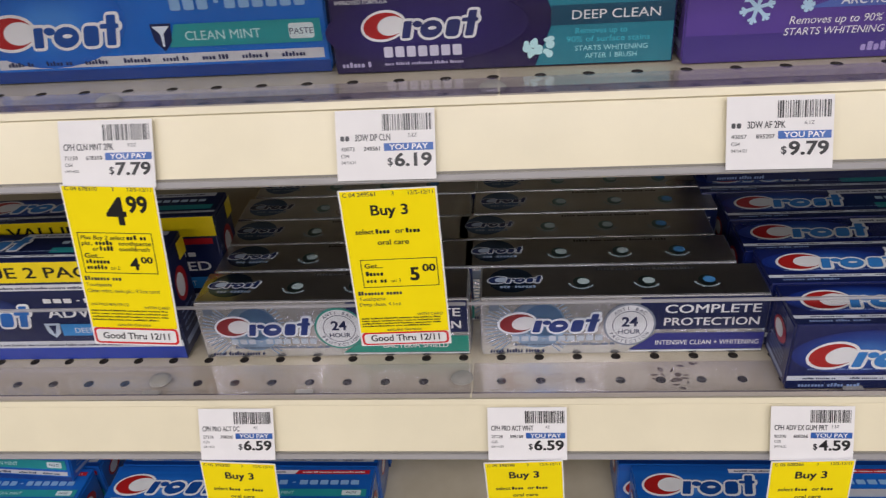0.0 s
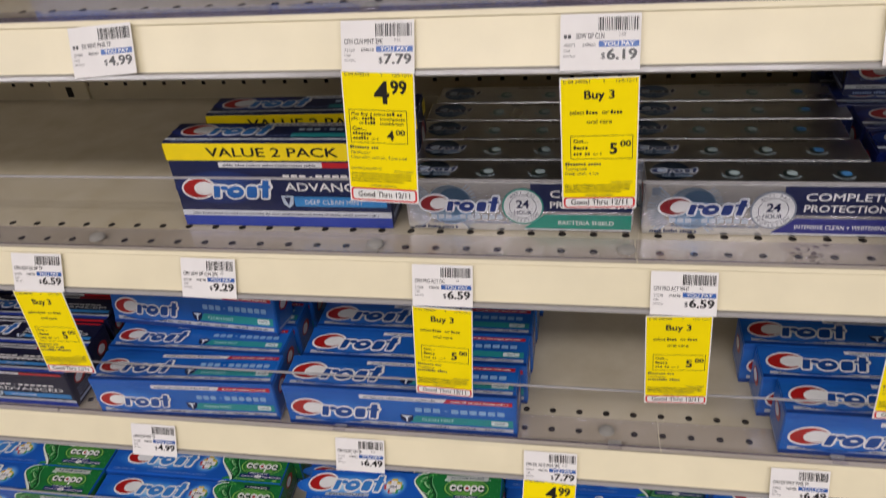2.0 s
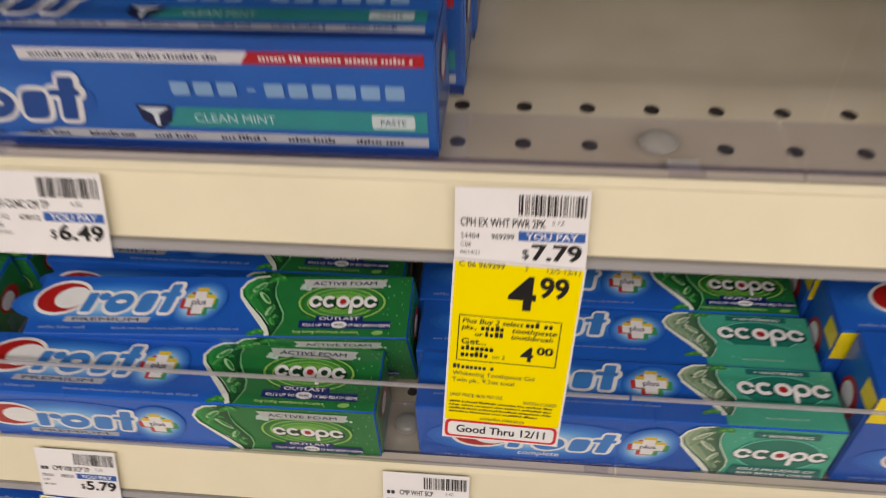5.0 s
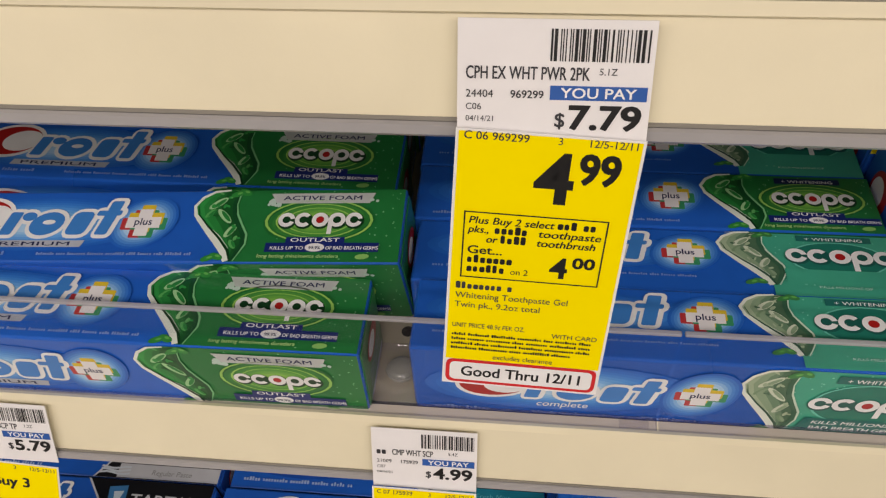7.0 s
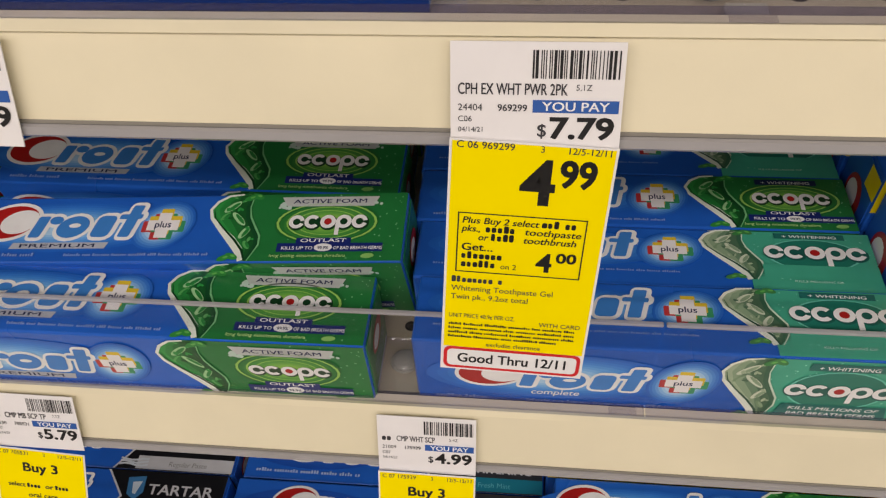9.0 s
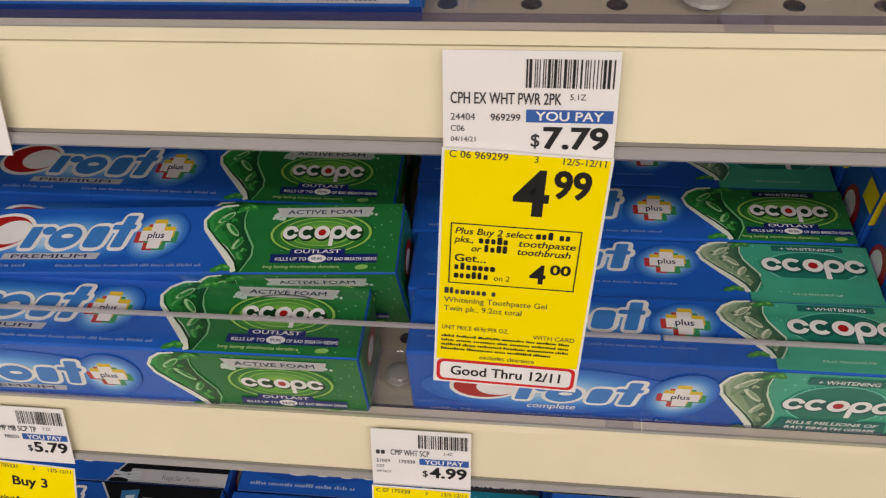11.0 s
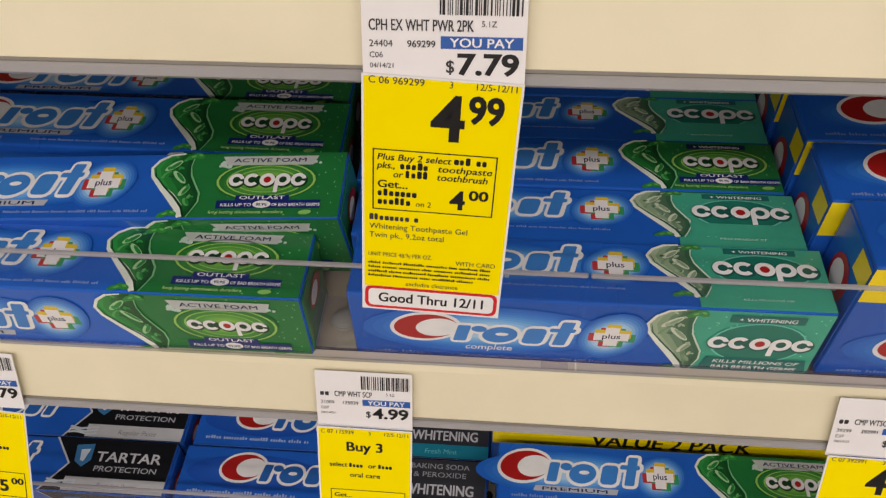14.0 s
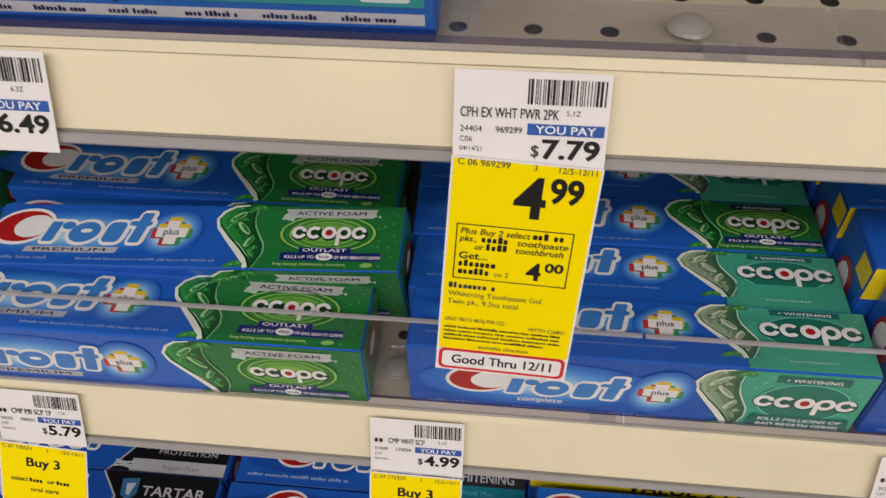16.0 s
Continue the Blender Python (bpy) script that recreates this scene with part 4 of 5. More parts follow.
def carton(name, label, size, body, front, top=None, end=None, tip=None):
    """One carton at the origin: its lower front edge starts at x = y = z = 0."""
    w, h, d = size
    root = tagged(new(name), label, "toothpaste carton")
    bm = boxmesh(0, 0, 0, w, d, h, 0.0011, 2)
    part("card_body", bm, body, root)
    # the tuck flap's slit at each end
    part("end_flap", boxmesh(w - 0.0002, 0.002, 0.003, w + 0.0006, d - 0.002, h - 0.003, 0.0002, 1), tip or body, root)
    part("end_flap", boxmesh(-0.0006, 0.002, 0.003, 0.0002, d - 0.002, h - 0.003, 0.0002, 1), body, root)
    a = Art(w, h)
    front(a)
    a.build("front_print", root, Matrix(((1, 0, 0, 0), (0, 0, -1, -0.0001), (0, 1, 0, 0), (0, 0, 0, 1))))
    a = Art(w, d)
    (top or front)(a)
    a.build("top_print", root, Matrix(((1, 0, 0, 0), (0, 1, 0, 0), (0, 0, 1, h + 0.0001), (0, 0, 0, 1))))
    a = Art(d, h)
    end_art(a, end or RED)
    a.build("end_print", root, Matrix(((0, 0, -1, -0.0008), (-1, 0, 0, d), (0, 1, 0, 0), (0, 0, 0, 1))))
    a = Art(d, h)
    end_art(a, end or RED)
    a.build("end_print", root, Matrix(((0, 0, 1, w + 0.0008), (1, 0, 0, 0), (0, 1, 0, 0), (0, 0, 0, 1))))
    return root


def card(code, code2=None):
    return mat("card_" + code, code, 0.28, 0, 0.35, 0.05, 26, 0.10, 45, code2)


LE = (0.205, 0.050, 0.039)
S = (0.184, 0.047, 0.0362)
L = (0.216, 0.050, 0.0368)
G = (0.224, 0.048, 0.0405)
P = (0.223, 0.050, 0.043)
KIND = {
    "adv2": carton("toothpaste_twin_pack", "navy and yellow toothpaste twin pack with red crescent mark", (0.190, 0.082, 0.037), card("17224f"), lambda a: art_adv(a, True), lambda a: art_gum(a)),
    "cp1": carton("toothpaste_carton", "silver foil toothpaste carton with teal band", S, mat("foil_board", "dcdee2", 0.24, 0.85, 0.2, 0.05, 40, 0.10, 30), lambda a: art_complete(a, ink("2f9a86"), "BACTERIA SHIELD"), art_complete_top),
    "cp2": carton("toothpaste_carton", "silver foil toothpaste carton with indigo band", S, MATS["foil_board"], lambda a: art_complete(a, VIOLET, "INTENSIVE CLEAN + WHITENING"), art_complete_top),
    "gum": carton("toothpaste_carton", "dark blue toothpaste carton with white stripe", (0.186, 0.049, 0.042), card("182564", "121b50"), art_gum),
    "advx": carton("toothpaste_carton", "near black toothpaste carton with red strip and teal band", S, card("1a1c38"), lambda a: art_adv(a, False)),
    "ph1": carton("toothpaste_carton", "blue toothpaste carton with red strip and teal band", (0.190, 0.048, 0.042), card("206ac4", "1b5cb0"), lambda a: art_health(a, TEAL, "CLEAN MINT")),
    "ph2": carton("toothpaste_carton", "long blue toothpaste carton with red strip and teal band", P, card("206ac4", "1b5cb0"), lambda a: art_health(a, TEAL, "CLEAN MINT")),
    "phw": carton("toothpaste_carton", "long blue toothpaste carton with grey whitening band", P, card("206ac4", "1b5cb0"), lambda a: art_health(a, GREY, "WHITENING")),
    "sc": carton("toothpaste_carton", "blue toothpaste carton with green foam end and leaf ribbon", G, card("1f64ca", "1a57b4"), lambda a: art_wave(a, "green", True), tip=card("217a3c")),
    "sw": carton("toothpaste_carton", "blue toothpaste carton with green end and whitening plate", G, card("1f64ca", "1a57b4"), lambda a: art_wave(a, "green", False), tip=card("217a3c")),
    "swl": carton("toothpaste_carton", "blue toothpaste carton with green end and whitening plate", L, card("1f64ca", "1a57b4"), lambda a: art_wave(a, "green", False), tip=card("217a3c")),
    "wm": carton("toothpaste_carton", "blue toothpaste carton with mint green end", L, card("1f64ca", "1a57b4"), lambda a: art_wave(a, "mint", False), lambda a: art_wave_top(a, "mint"), tip=card("42ac8e")),
    "v2": carton("toothpaste_twin_pack", "blue and mint toothpaste twin pack with yellow band", (0.220, 0.080, 0.0395), card("1f64ca", "1a57b4"), art_value, lambda a: art_wave(a, "mint", False)),
    "v2g": carton("toothpaste_twin_pack", "blue and green toothpaste twin pack with yellow band", (0.220, 0.080, 0.0395), card("1f64ca", "1a57b4"), art_value, lambda a: art_wave(a, "green", True)),
    "v2h": carton("toothpaste_twin_pack", "tall blue toothpaste twin pack with yellow band", (0.220, 0.092, 0.0395), card("1f64ca", "1a57b4"), art_value, lambda a: art_wave(a, "green", True)),
    "top2": carton("toothpaste_twin_pack", "tall blue toothpaste twin pack with teal band", (0.200, 0.071, 0.046), card("206ac4", "1b5cb0"), lambda a: art_health(a, TEAL, "CLEAN MINT")),
    "topw": carton("toothpaste_twin_pack", "tall blue toothpaste pack with grey band", (0.200, 0.085, 0.046), card("1d62b8", "144694"), lambda a: art_health(a, GREY, "WHITENING")),
    "w3": carton("toothpaste_carton", "dark violet toothpaste carton with turquoise panel", (0.183, 0.053, 0.045), card("241848"), art_white3),
    "af": carton("toothpaste_twin_pack", "lilac toothpaste twin pack with snowflakes", (0.200, 0.068, 0.046), card("62489c", "57408e"), art_arctic),
    "tar": carton("toothpaste_carton", "blue toothpaste carton with black arrow panel", LE, card("1f64ca", "1a57b4"), lambda a: art_panel(a, BLACK, "TARTAR", "PROTECTION", GREY, "Regular Paste")),
    "bsw": carton("toothpaste_carton", "blue toothpaste carton with charcoal whitening panel", LE, card("1f64ca", "1a57b4"), lambda a: art_panel(a, ink("3a3c42"), "WHITENING", "& PEROXIDE", CYAN, "Fresh Mint")),
    "cav": carton("toothpaste_carton", "blue toothpaste carton with red panel", LE, card("1f64ca", "1a57b4"), lambda a: art_panel(a, ink("b3202a"), "CAVITY", "PROTECTION", ink("a01a24"), "Regular Paste")),
}
USED = set()


def put(kind, x, y, level, dz=0.0, rx=0.0, rz=0.0, ry=0.0):
    base = LEVEL[level] + 0.0006 + dz
    m = pose(x, y + YOFF.get(level, 0.0), base, rx, ry, rz)
    ob = KIND[kind]
    if kind in USED:
        ob = copy_thing(ob, m)
    else:
        USED.add(kind)
        ob.matrix_basis = m
    tagged(ob, group="cartons on the shelves")
    return ob


RND = random.Random(11)


def row(kind, x, y, level, n, step, dx=0.0, wob=0.0, wobx=0.0, dz=0.0):
    """n cartons one behind another."""
    for k in range(n):
        j = 0 if k == 0 else 1
        put(kind, x + dx * k + j * RND.uniform(-wobx, wobx), y + k * step, level, dz, 0, j * RND.uniform(-wob, wob))

# ---- cartons, shelf by shelf ----
FOOT = 0.0030  # the clear stop's foot lies under the foremost cartons

# top shelf
row("topw", -0.410, 0.083, "a", 3, 0.048)
row("top2", -0.204, 0.070, "a", 4, 0.048)
row("w3", 0.000, 0.064, "a", 5, 0.047)
row("af", 0.187, 0.058, "a", 5, 0.048)

# second shelf
row("adv2", -0.322, 0.054, "b", 1, 0.060)
put("adv2", -0.305, 0.106, "b", 0, 0, 1.5)
row("cp1", -0.118, 0.054, "b", 5, 0.0374, 0.0, 0.4, 0.004)
row("cp2", 0.074, 0.054, "b", 1, 0.0437)
row("cp2", 0.062, 0.092, "b", 4, 0.0374, 0.0, 0.5, 0.006)
row("gum", 0.260, 0.0145, "b", 2, 0.0435, -0.002, dz=FOOT)
row("gum", 0.254, 0.102, "b", 4, 0.0435, -0.004, 0.8, 0.004)
for k in range(2):
    put("gum", 0.250 - 0.004 * k, 0.205 + 0.045 * k, "b", 0.0495, 0, 1.5 * k)

# third shelf
row("advx", -0.668, 0.0135, "c", 1, 0.0435, dz=FOOT)
row("advx", -0.668, 0.058, "c", 5, 0.0435, 0.0, 0.6, 0.004)
put("ph1", -0.453, 0.0075, "c", FOOT, 0, 2.0)
row("ph1", -0.460, 0.058, "c", 5, 0.0435, 0.004, 0.4, 0.003)
put("ph1", -0.470, 0.095, "c", 0.0500, -12, -3.5)
put("ph1", -0.462, 0.152, "c", 0.0490, 0, -2)
row("ph2", -0.252, 0.0120, "c", 1, 0.0435, dz=FOOT)
row("ph2", -0.246, 0.058, "c", 5, 0.0445, 0.003, 0.4, 0.003)
put("ph2", -0.262, 0.160, "c", 0.0515, -10, -3)
put("ph2", -0.240, 0.218, "c", 0.0510, 0, 2)
row("phw", 0.201, 0.0145, "c", 1, 0.044, dz=FOOT)
row("phw", 0.190, 0.060, "c", 2, 0.044, -0.010, 0.5)
row("advx", 0.420, 0.150, "c", 3, 0.044)

# fourth shelf
row("sc", -0.765, 0.020, "d", 4, 0.0412, 0.0, 0.3, dz=FOOT)
put("sw", -0.533, 0.0155, "d", FOOT, 0, 0.6)
put("sw", -0.538, 0.060, "d", 0.004, 0, 0)
row("sw", -0.530, 0.1015, "d", 5, 0.0412, 0.003, 0.3, 0.003)
put("sc", -0.292, 0.0020, "d", FOOT, 0, 0.3)
put("sc", -0.276, 0.0475, "d", 0.0040, 8, 0.4, -3.2)
put("sc", -0.288, 0.0990, "d", 0.0070, 4, -0.4)
row("sc", -0.292, 0.143, "d", 4, 0.0412, 0.002, 0.4, 0.003)
row("wm", -0.047, 0.0070, "d", 1, 0.0372, dz=FOOT)
put("wm", -0.051, 0.0448, "d", 0.0005)
put("swl", -0.054, 0.0822, "d", 0.0005, 0, 0.2)
row("wm", -0.055, 0.1196, "d", 5, 0.0372, 0.0, 0.3, 0.002)
row("v2", 0.174, 0.0090, "d", 1, 0.040, dz=FOOT)
row("v2", 0.167, 0.0495, "d", 6, 0.0402, -0.002, 0.4)
row("gum", 0.412, 0.018, "d", 4, 0.0435, dz=FOOT)

# lowest shelf in view
row("cav", -0.616, 0.046, "e", 1, 0.0402)
row("tar", -0.398, 0.0125, "e", 1, 0.0402, dz=FOOT)
row("tar", -0.398, 0.053, "e", 6, 0.0402, 0.0, 0.3, 0.002)
row("bsw", -0.186, 0.0125, "e", 1, 0.0402, dz=FOOT)
row("bsw", -0.185, 0.053, "e", 6, 0.0402, 0.0, 0.3, 0.002)
row("v2g", 0.026, 0.0125, "e", 1, 0.046, dz=FOOT)
row("v2h", 0.022, 0.060, "e", 4, 0.0462)
row("cav", 0.262, 0.022, "e", 5, 0.0402)

# ---- shelf labels and yellow promotion tags ----
TW, TH = 0.0480, 0.0335
INKB = ink("2c5fae")
GRY = ink("3a3a3e")


def barcode(a, x0, x1, y0, y1, seed):
    rnd = random.Random(seed)
    x = x0
    while x < x1:
        t = rnd.choice((0.00028, 0.00028, 0.0005, 0.0008))
        a.rect(x, y0, min(x + t, x1), y1, K_, 1)
        x += t + rnd.choice((0.0003, 0.0004, 0.0007))


def shelf_label(level, bx, words, price, size="", codes=("24404", "969299"), lean=0.0, down=0.0035, loc="C06"):
    """White card in the rail; bx is where its bar code begins."""
    root = tagged(new("shelf_label"), "white card price label in the cream shelf rail", "price label", "price labels on the rails")
    y, z = slope(level, down + TH, 0.0034)
    root.matrix_basis = pose(bx - 0.0215, y, z, -math.degrees(TAU), lean, 0)
    part("card", boxmesh(0, -0.0004, 0, TW, 0, TH, 0.0), CARD, root)
    a = Art(TW, TH)
    barcode(a, 0.0228, 0.0466, TH - 0.0100, TH - 0.0022, int(bx * 1000) + 7)
    if loc in ("C05", "C06") or words.startswith("CLN"):
        a.text("CPH " + words, 0.0022, 0.0189, 0.0046, GRY, 1, width=min(0.00170 * (len(words) + 4), 0.0305), bold=0.008)
    else:
        a.bars(0.0022, 0.0190, 0.0062, 0.0030, GRY, 1, 1.2, 5)
        a.text(words, 0.0094, 0.0189, 0.0046, GRY, 1, width=min(0.00170 * len(words), 0.0240), bold=0.008)
    if size:
        a.text(size, 0.0350, 0.0203, 0.0024, GRY, 1)
    a.text(codes[0], 0.0022, 0.0142, 0.0028, GRY, 1)
    a.text(codes[1], 0.0134, 0.0142, 0.0028, GRY, 1, bold=0.01)
    a.text(loc, 0.0022, 0.0110, 0.0024, GRY, 1)
    a.text("04/14/21", 0.0022, 0.0080, 0.0021, GRY, 1)
    a.rect(0.0232, 0.0139, 0.0470, 0.0175, INKB, 1)
    a.text("YOU PAY", 0.0351, 0.0145, 0.0036, W_, 2, align="c", width=0.0185, bold=0.012)
    a.text("$", 0.0248, 0.0070, 0.0052, GRY, 1, bold=0.01)
    a.text(price, 0.0282, 0.0066, 0.0086, K_, 1, width=0.0178, bold=0.018)
    a.build("label_print", root, Matrix(((1, 0, 0, 0), (0, 0, -1, -0.0005), (0, 1, 0, 0), (0, 0, 0, 1))))
    return root


PW, PH = 0.0482, 0.0910


def promo(level, bx, kind, code, lines, lean=0.0, tilt=3.0, gap=0.0, dx=0.0, length=0.0910):
    """Yellow tag that hangs from the rail below its label."""
    root = tagged(new("promotion_tag"), "yellow card promotion tag hanging below a price label", "promotion tag", "yellow tags on the rails")
    y, z = slope(level, RAIL_H[level] + 0.0030 + gap, 0.0064)
    top = pose(bx - 0.0215 + dx, y, z, -tilt, lean, 0)
    root.matrix_basis = top
    part("card", boxmesh(0, -0.0004, -length, PW, 0, 0), CARD, root)
    a = Art(PW, length)

    def yy(f):
        return -f * length / (1.27 - 0.27 * f) if kind == "price" else -f * length
    a.rect(0.0008, yy(0.905), PW - 0.0008, -0.0006, YELLOW, 1)
    red = ink("d8242c")
    a.rrect(0.0010, yy(0.992), PW - 0.0010, yy(0.905), 0.0022, red, 2)
    a.rrect(0.0022, yy(0.982), PW - 0.0022, yy(0.915), 0.0016, W_, 3)
    a.text("Good Thru 12/11", PW / 2, yy(0.965), 0.0056, K_, 4, width=0.0365, align="c", bold=0.014)
    a.text("C " + code, 0.0022, yy(0.038), 0.0032, GRY, 2, bold=0.006)
    a.text("3", 0.0262, yy(0.038), 0.0030, GRY, 2)
    a.text("12/5-12/11", PW - 0.0020, yy(0.038), 0.0030, GRY, 2, align="r", bold=0.004)
    if kind == "price":
        a.text("4", 0.0214, yy(0.268), 0.0205, K_, 2, bold=0.03, width=0.0098)
        a.text("99", 0.0325, yy(0.185), 0.0122, K_, 2, bold=0.03, width=0.0104)
        bx0, by0, bx1, by1 = 0.0035, yy(0.585), 0.0425, yy(0.325)
        a.text("Plus Buy 2 select", 0.0050, yy(0.372), 0.0032, K_, 2, slant=0.2, bold=0.012, width=0.0230)
        a.bars(0.0290, yy(0.372), 0.0120, 0.0023, K_, 2, 2.4, 372)
        a.text("pks.,", 0.0050, yy(0.408), 0.0032, K_, 2, slant=0.2, bold=0.012)
        a.bars(0.0122, yy(0.408), 0.0108, 0.0023, K_, 2, 2.4, 408)
        a.text("toothpaste", 0.0240, yy(0.408), 0.0032, K_, 2, slant=0.2, bold=0.012, width=0.0170)
        a.text("or", 0.0100, yy(0.444), 0.0032, K_, 2, slant=0.2, bold=0.012)
        a.bars(0.0140, yy(0.444), 0.0088, 0.0023, K_, 2, 2.4, 444)
        a.text("toothbrush", 0.0238, yy(0.444), 0.0032, K_, 2, slant=0.2, bold=0.012, width=0.0160)
        a.text("Get...", 0.0052, yy(0.490), 0.0038, K_, 2, bold=0.014, width=0.0095)
        a.bars(0.0052, yy(0.526), 0.0138, 0.0023, K_, 2, 2.4, 526)
        a.bars(0.0052, yy(0.562), 0.0113, 0.0023, K_, 2, 2.4, 562)
        a.text("on 2", 0.0176, yy(0.562), 0.0028, K_, 2)
        a.text("4", 0.0285, yy(0.560), 0.0095, K_, 2, bold=0.02)
        a.text("00", 0.0345, yy(0.518), 0.0050, K_, 2, bold=0.02, width=0.0062)
    else:
        a.text("Buy 3", PW / 2, yy(0.150), 0.0078, K_, 2, align="c", width=0.0180, bold=0.02)
        a.text("select", 0.0060, yy(0.262), 0.0040, K_, 2, width=0.0090, bold=0.014)
        a.bars(0.0160, yy(0.262), 0.0088, 0.0023, K_, 2, 2.4, 262)
        a.text("or", 0.0258, yy(0.262), 0.0040, K_, 2, width=0.0042, bold=0.014)
        a.bars(0.0310, yy(0.262), 0.0100, 0.0023, K_, 2, 2.4, 262)
        a.text("oral care", PW / 2, yy(0.330), 0.0040, K_, 2, align="c", width=0.0155, bold=0.014)
        bx0, by0, bx1, by1 = 0.0060, yy(0.600), 0.0450, yy(0.420)
        a.text("Get...", 0.0080, yy(0.475), 0.0038, K_, 2, bold=0.014, width=0.0090)
        a.bars(0.0080, yy(0.525), 0.0110, 0.0023, K_, 2, 2.4, 525)
        a.bars(0.0080, yy(0.570), 0.0115, 0.0023, K_, 2, 2.4, 570)
        a.text("on 3", 0.0203, yy(0.570), 0.0030, K_, 2)
        a.text("5", 0.0308, yy(0.560), 0.0105, K_, 2, bold=0.02)
        a.text("00", 0.0372, yy(0.505), 0.0056, K_, 2, bold=0.02, width=0.0066)
    for q in ((bx0, by0, bx1, by0 + 0.0004), (bx0, by1 - 0.0004, bx1, by1), (bx0, by0 + 0.0004, bx0 + 0.0004, by1 - 0.0004), (bx1 - 0.0004, by0 + 0.0004, bx1, by1 - 0.0004)):
        a.rect(*q, K_, 2)
    at = 0.630 if kind == "price" else 0.650
    for k, s in enumerate(lines):
        if s.startswith("#"):
            a.bars(0.0025, yy(at + 0.036 * k), float(s[1:]), 0.0021, GRY, 2, 3, k)
        else:
            a.text(s, 0.0025, yy(at + 0.036 * k), 0.0030, GRY, 2)
    a.text("WITH CARD", PW - 0.0030, yy(0.795), 0.0024, GRY, 2, align="r")
    if kind == "price":
        a.text("UNIT PRICE 48.9¢ PER OZ.", 0.0022, yy(0.780), 0.0024, GRY, 2, width=0.0215)
    for k in range(4):
        a.bars(0.0022, yy(0.812 + 0.017 * k), PW - 0.006 - 0.006 * (k == 3), 0.0009, K_, 2, 4, k + 3)
    a.text("excludes clearance", PW / 2, yy(0.893), 0.0024, GRY, 2, align="c")
    a.build("tag_print", root, Matrix(((1, 0, 0, 0), (0, 0, -1, -0.0005), (0, 1, 0, 0), (0, 0, 0, 1))))
    return root


HEALTH = ("#.020", "Toothpaste", "Clean mint, twin pk., 9.2oz total")
GELTAG = ("#.018", "Whitening Toothpaste Gel", "Twin pk., 9.2oz total")
promo("z", -0.0365, "price", "03 678302", HEALTH, 0.0)
promo("z", -0.1765, "buy", "03 678303", ("#.020", "Toothpaste", "#.026"), 0.0)
shelf_label("z", -0.0365, "CLN MNT TP", "6.49", "", ("71146", "678302"), 0, loc="C03")
shelf_label("z", -0.1765, "EX WHT TP", "6.49", "", ("71147", "678303"), 0, loc="C03")
shelf_label("a", -0.298, "EX WHT PWR TP", "4.99", "", ("24402", "969301"), -4, loc="C03")
shelf_label("a", -0.1065, "CLN MNT 2PK", "7.79", "9.2Z", ("71150", "678310"), 0.5, loc="C04")
promo("a", -0.1065, "price", "04 678310", HEALTH, 2.8, tilt=6, gap=-0.003, length=0.0925)
shelf_label("a", 0.0328, "3DW DP CLN", "6.19", "3.8Z", ("40073", "249561"), 0, loc="C04")
promo("a", 0.0328, "buy", "04 249561", ("#.024", "Toothpaste", "Deep clean, 4.1oz"), -1.5, gap=0.004)
shelf_label("a", 0.2160, "3DW AF 2PK", "9.79", "6.1Z", ("40057", "895207"), 0.5, loc="C04")
shelf_label("b", -0.437, "ADV EX DP TP", "6.59", "", ("37205", "398190"), 0, loc="C05")
promo("b", -0.437, "buy", "05 398190", ("#.020", "#.026", "#.03"), -1.0)
shelf_label("b", -0.2790, "ADV DP CLN 2PK", "9.29", "9Z", ("37208", "398198"), 0.5, loc="C05")
shelf_label("b", -0.0825, "PRO ACT DC", "6.59", "4Z", ("27226", "398200"), 0, loc="C05")
promo("b", -0.0825, "buy", "05 398200", ("#.020", "Toothpaste", "#.026"), 3.0)
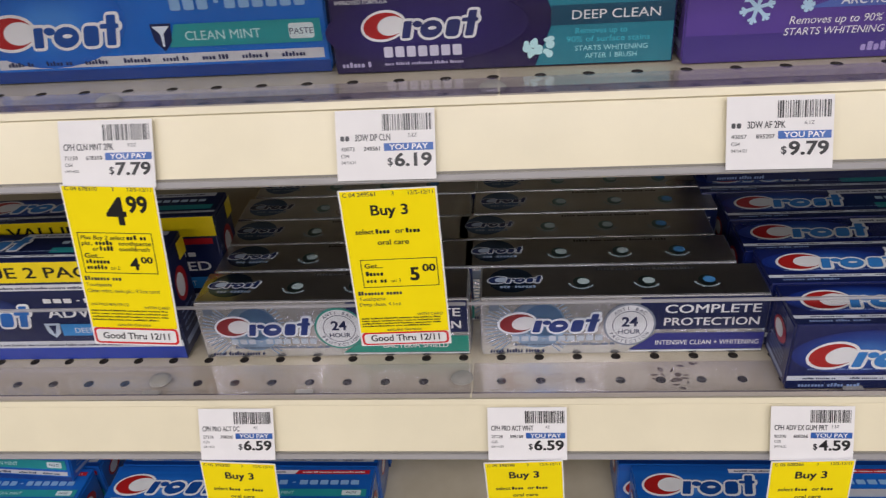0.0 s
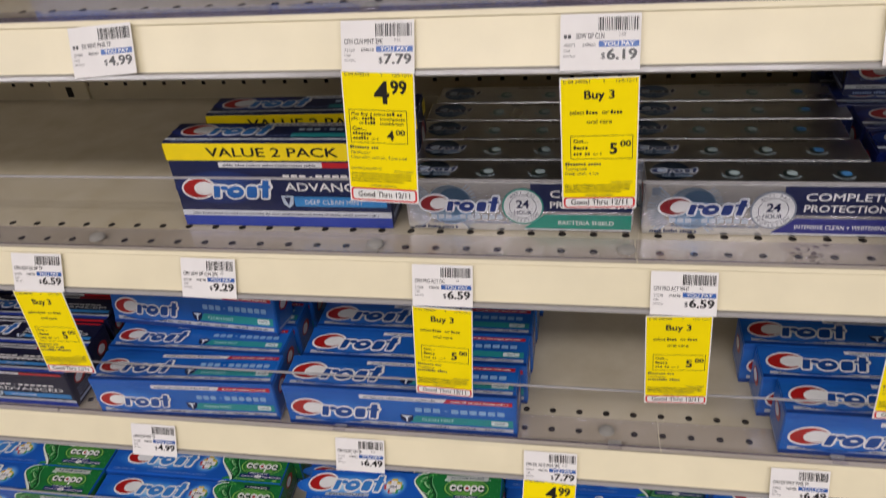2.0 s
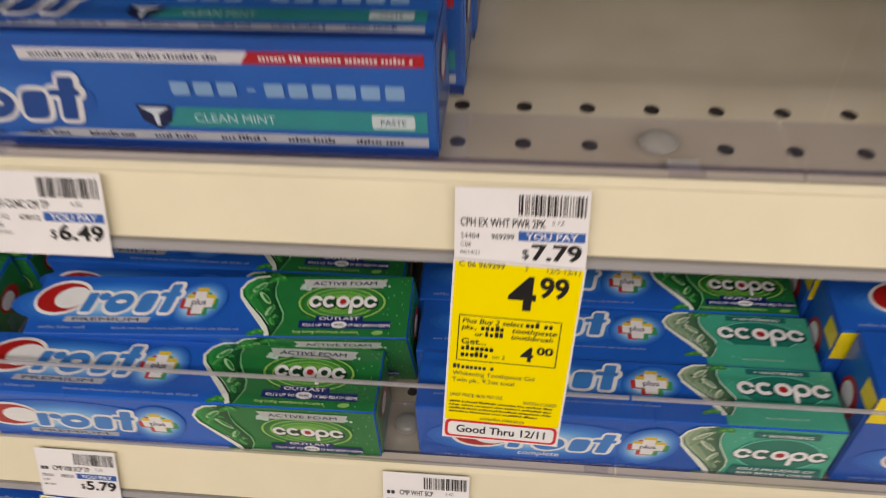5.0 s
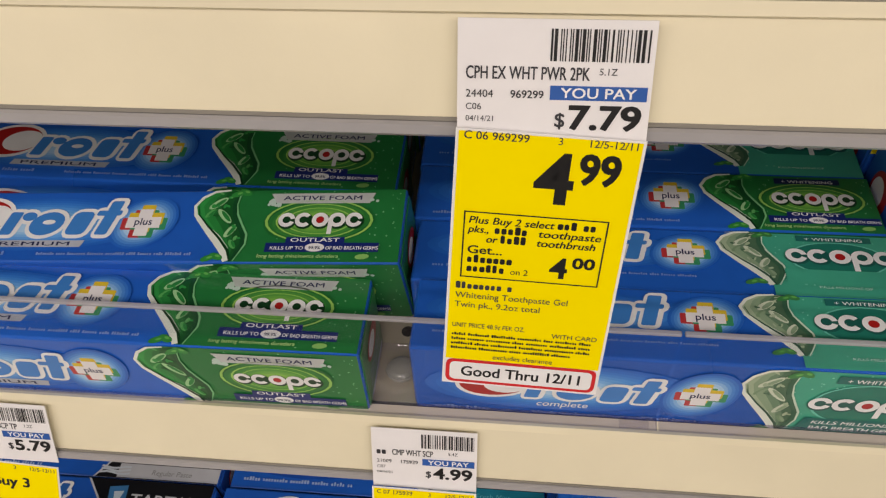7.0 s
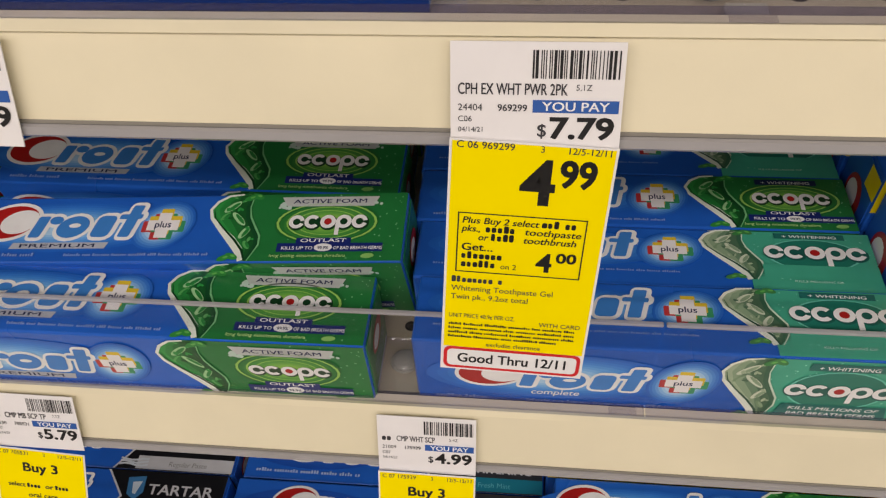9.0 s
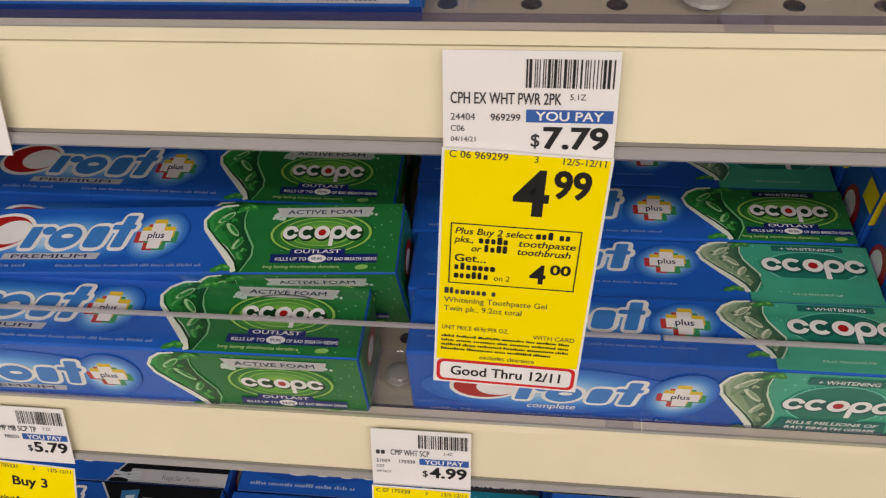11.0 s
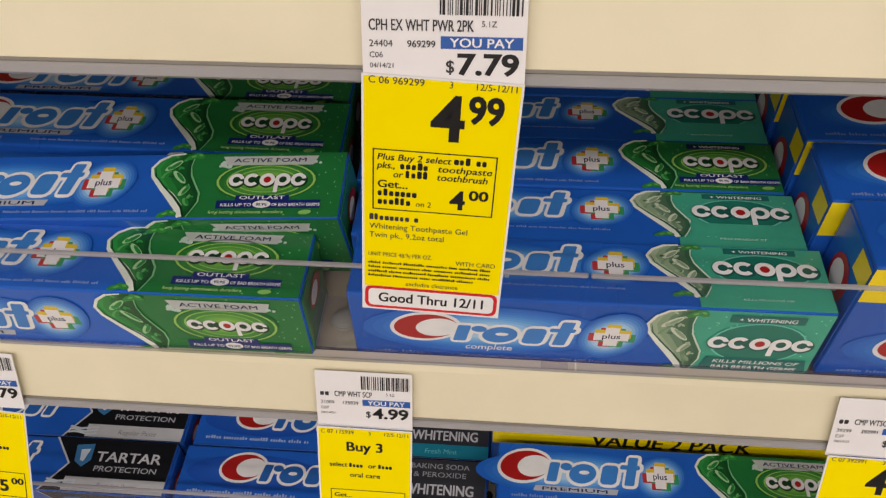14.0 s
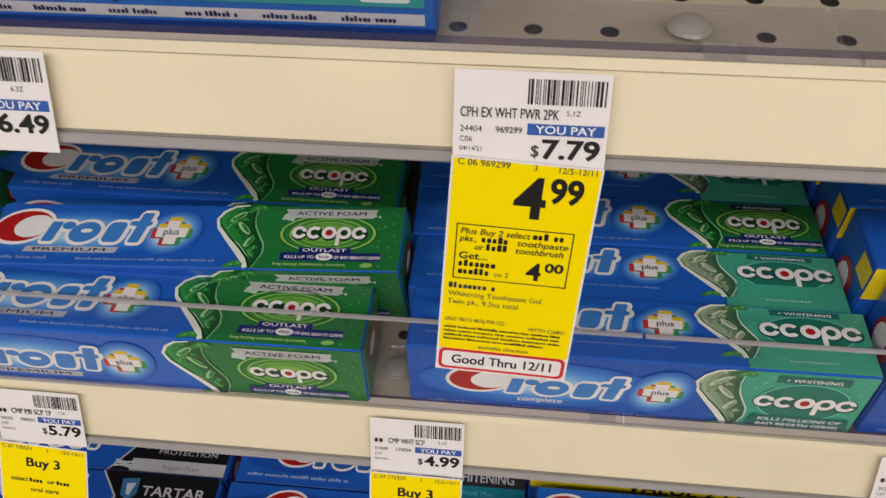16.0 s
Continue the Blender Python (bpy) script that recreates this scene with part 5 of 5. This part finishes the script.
shelf_label("b", 0.0995, "PRO ACT WHT", "6.59", "4Z", ("27228", "398188"), 0, loc="C05")
promo("b", 0.0995, "buy", "05 398188", ("#.020", "Toothpaste", "#.026"), -2.7, tilt=0, gap=0.001, dx=-0.003)
shelf_label("b", 0.2675, "ADV EX GUM PRT", "4.59", "3.5Z", ("80200", "608266"), 0.5, loc="C05")
promo("b", 0.2675, "buy", "05 608266", ("#.020", "Toothpaste", "Gum protection, 3.5oz"), -2)
shelf_label("c", -0.394, "CLN MNT TP", "4.99", "", ("71148", "678308"), 0)
shelf_label("c", -0.180, "CLNC CM TP", "6.49", "6.3Z", ("71152", "678312"), 0)
shelf_label("c", 0.000, "EX WHT PWR 2PK", "7.79", "5.1Z", ("24404", "969299"), 0)
promo("c", 0.000, "price", "06 969299", GELTAG, 3.4, tilt=15.5, gap=-0.003, length=0.0875)
shelf_label("c", 0.214, "EX WHT PWR TP", "6.49", "", ("24403", "969300"), 0)
shelf_label("c", 0.3585, "SENS EN SHIELD", "4.99", "", ("24410", "969310"), 0)
shelf_label("d", -0.481, "CMP MB SCP TP", "4.99", "", ("21006", "175930"), 0, loc="C07")
promo("d", -0.481, "buy", "07 175930", ("#.020", "Toothpaste", "#.026"), 0)
shelf_label("d", -0.248, "CMP MB SCP TP", "5.79", "7.2Z", ("70530", "705531"), 0.5, loc="C07")
promo("d", -0.248, "buy", "07 705531", ("#.022", "Toothpaste", "#.024"), 6.0, tilt=28)
shelf_label("d", -0.045, "CMP WHT SCP", "4.99", "5.4Z", ("21009", "175939"), 0, loc="C07")
promo("d", -0.045, "buy", "07 175939", ("#.022", "Toothpaste", "+ Whitening, 5.4oz"), 1, tilt=26)
shelf_label("d", 0.204, "CMP WTSCP 2PK", "7.59", "", ("39299", "392991"), 0.5, loc="C07")
promo("d", 0.204, "price", "07 392991", ("#.022", "Toothpaste", "#.026"), 2, tilt=26)
shelf_label("d", 0.418, "SENS WHT", "4.99", "", ("39301", "392999"), 0, loc="C07")
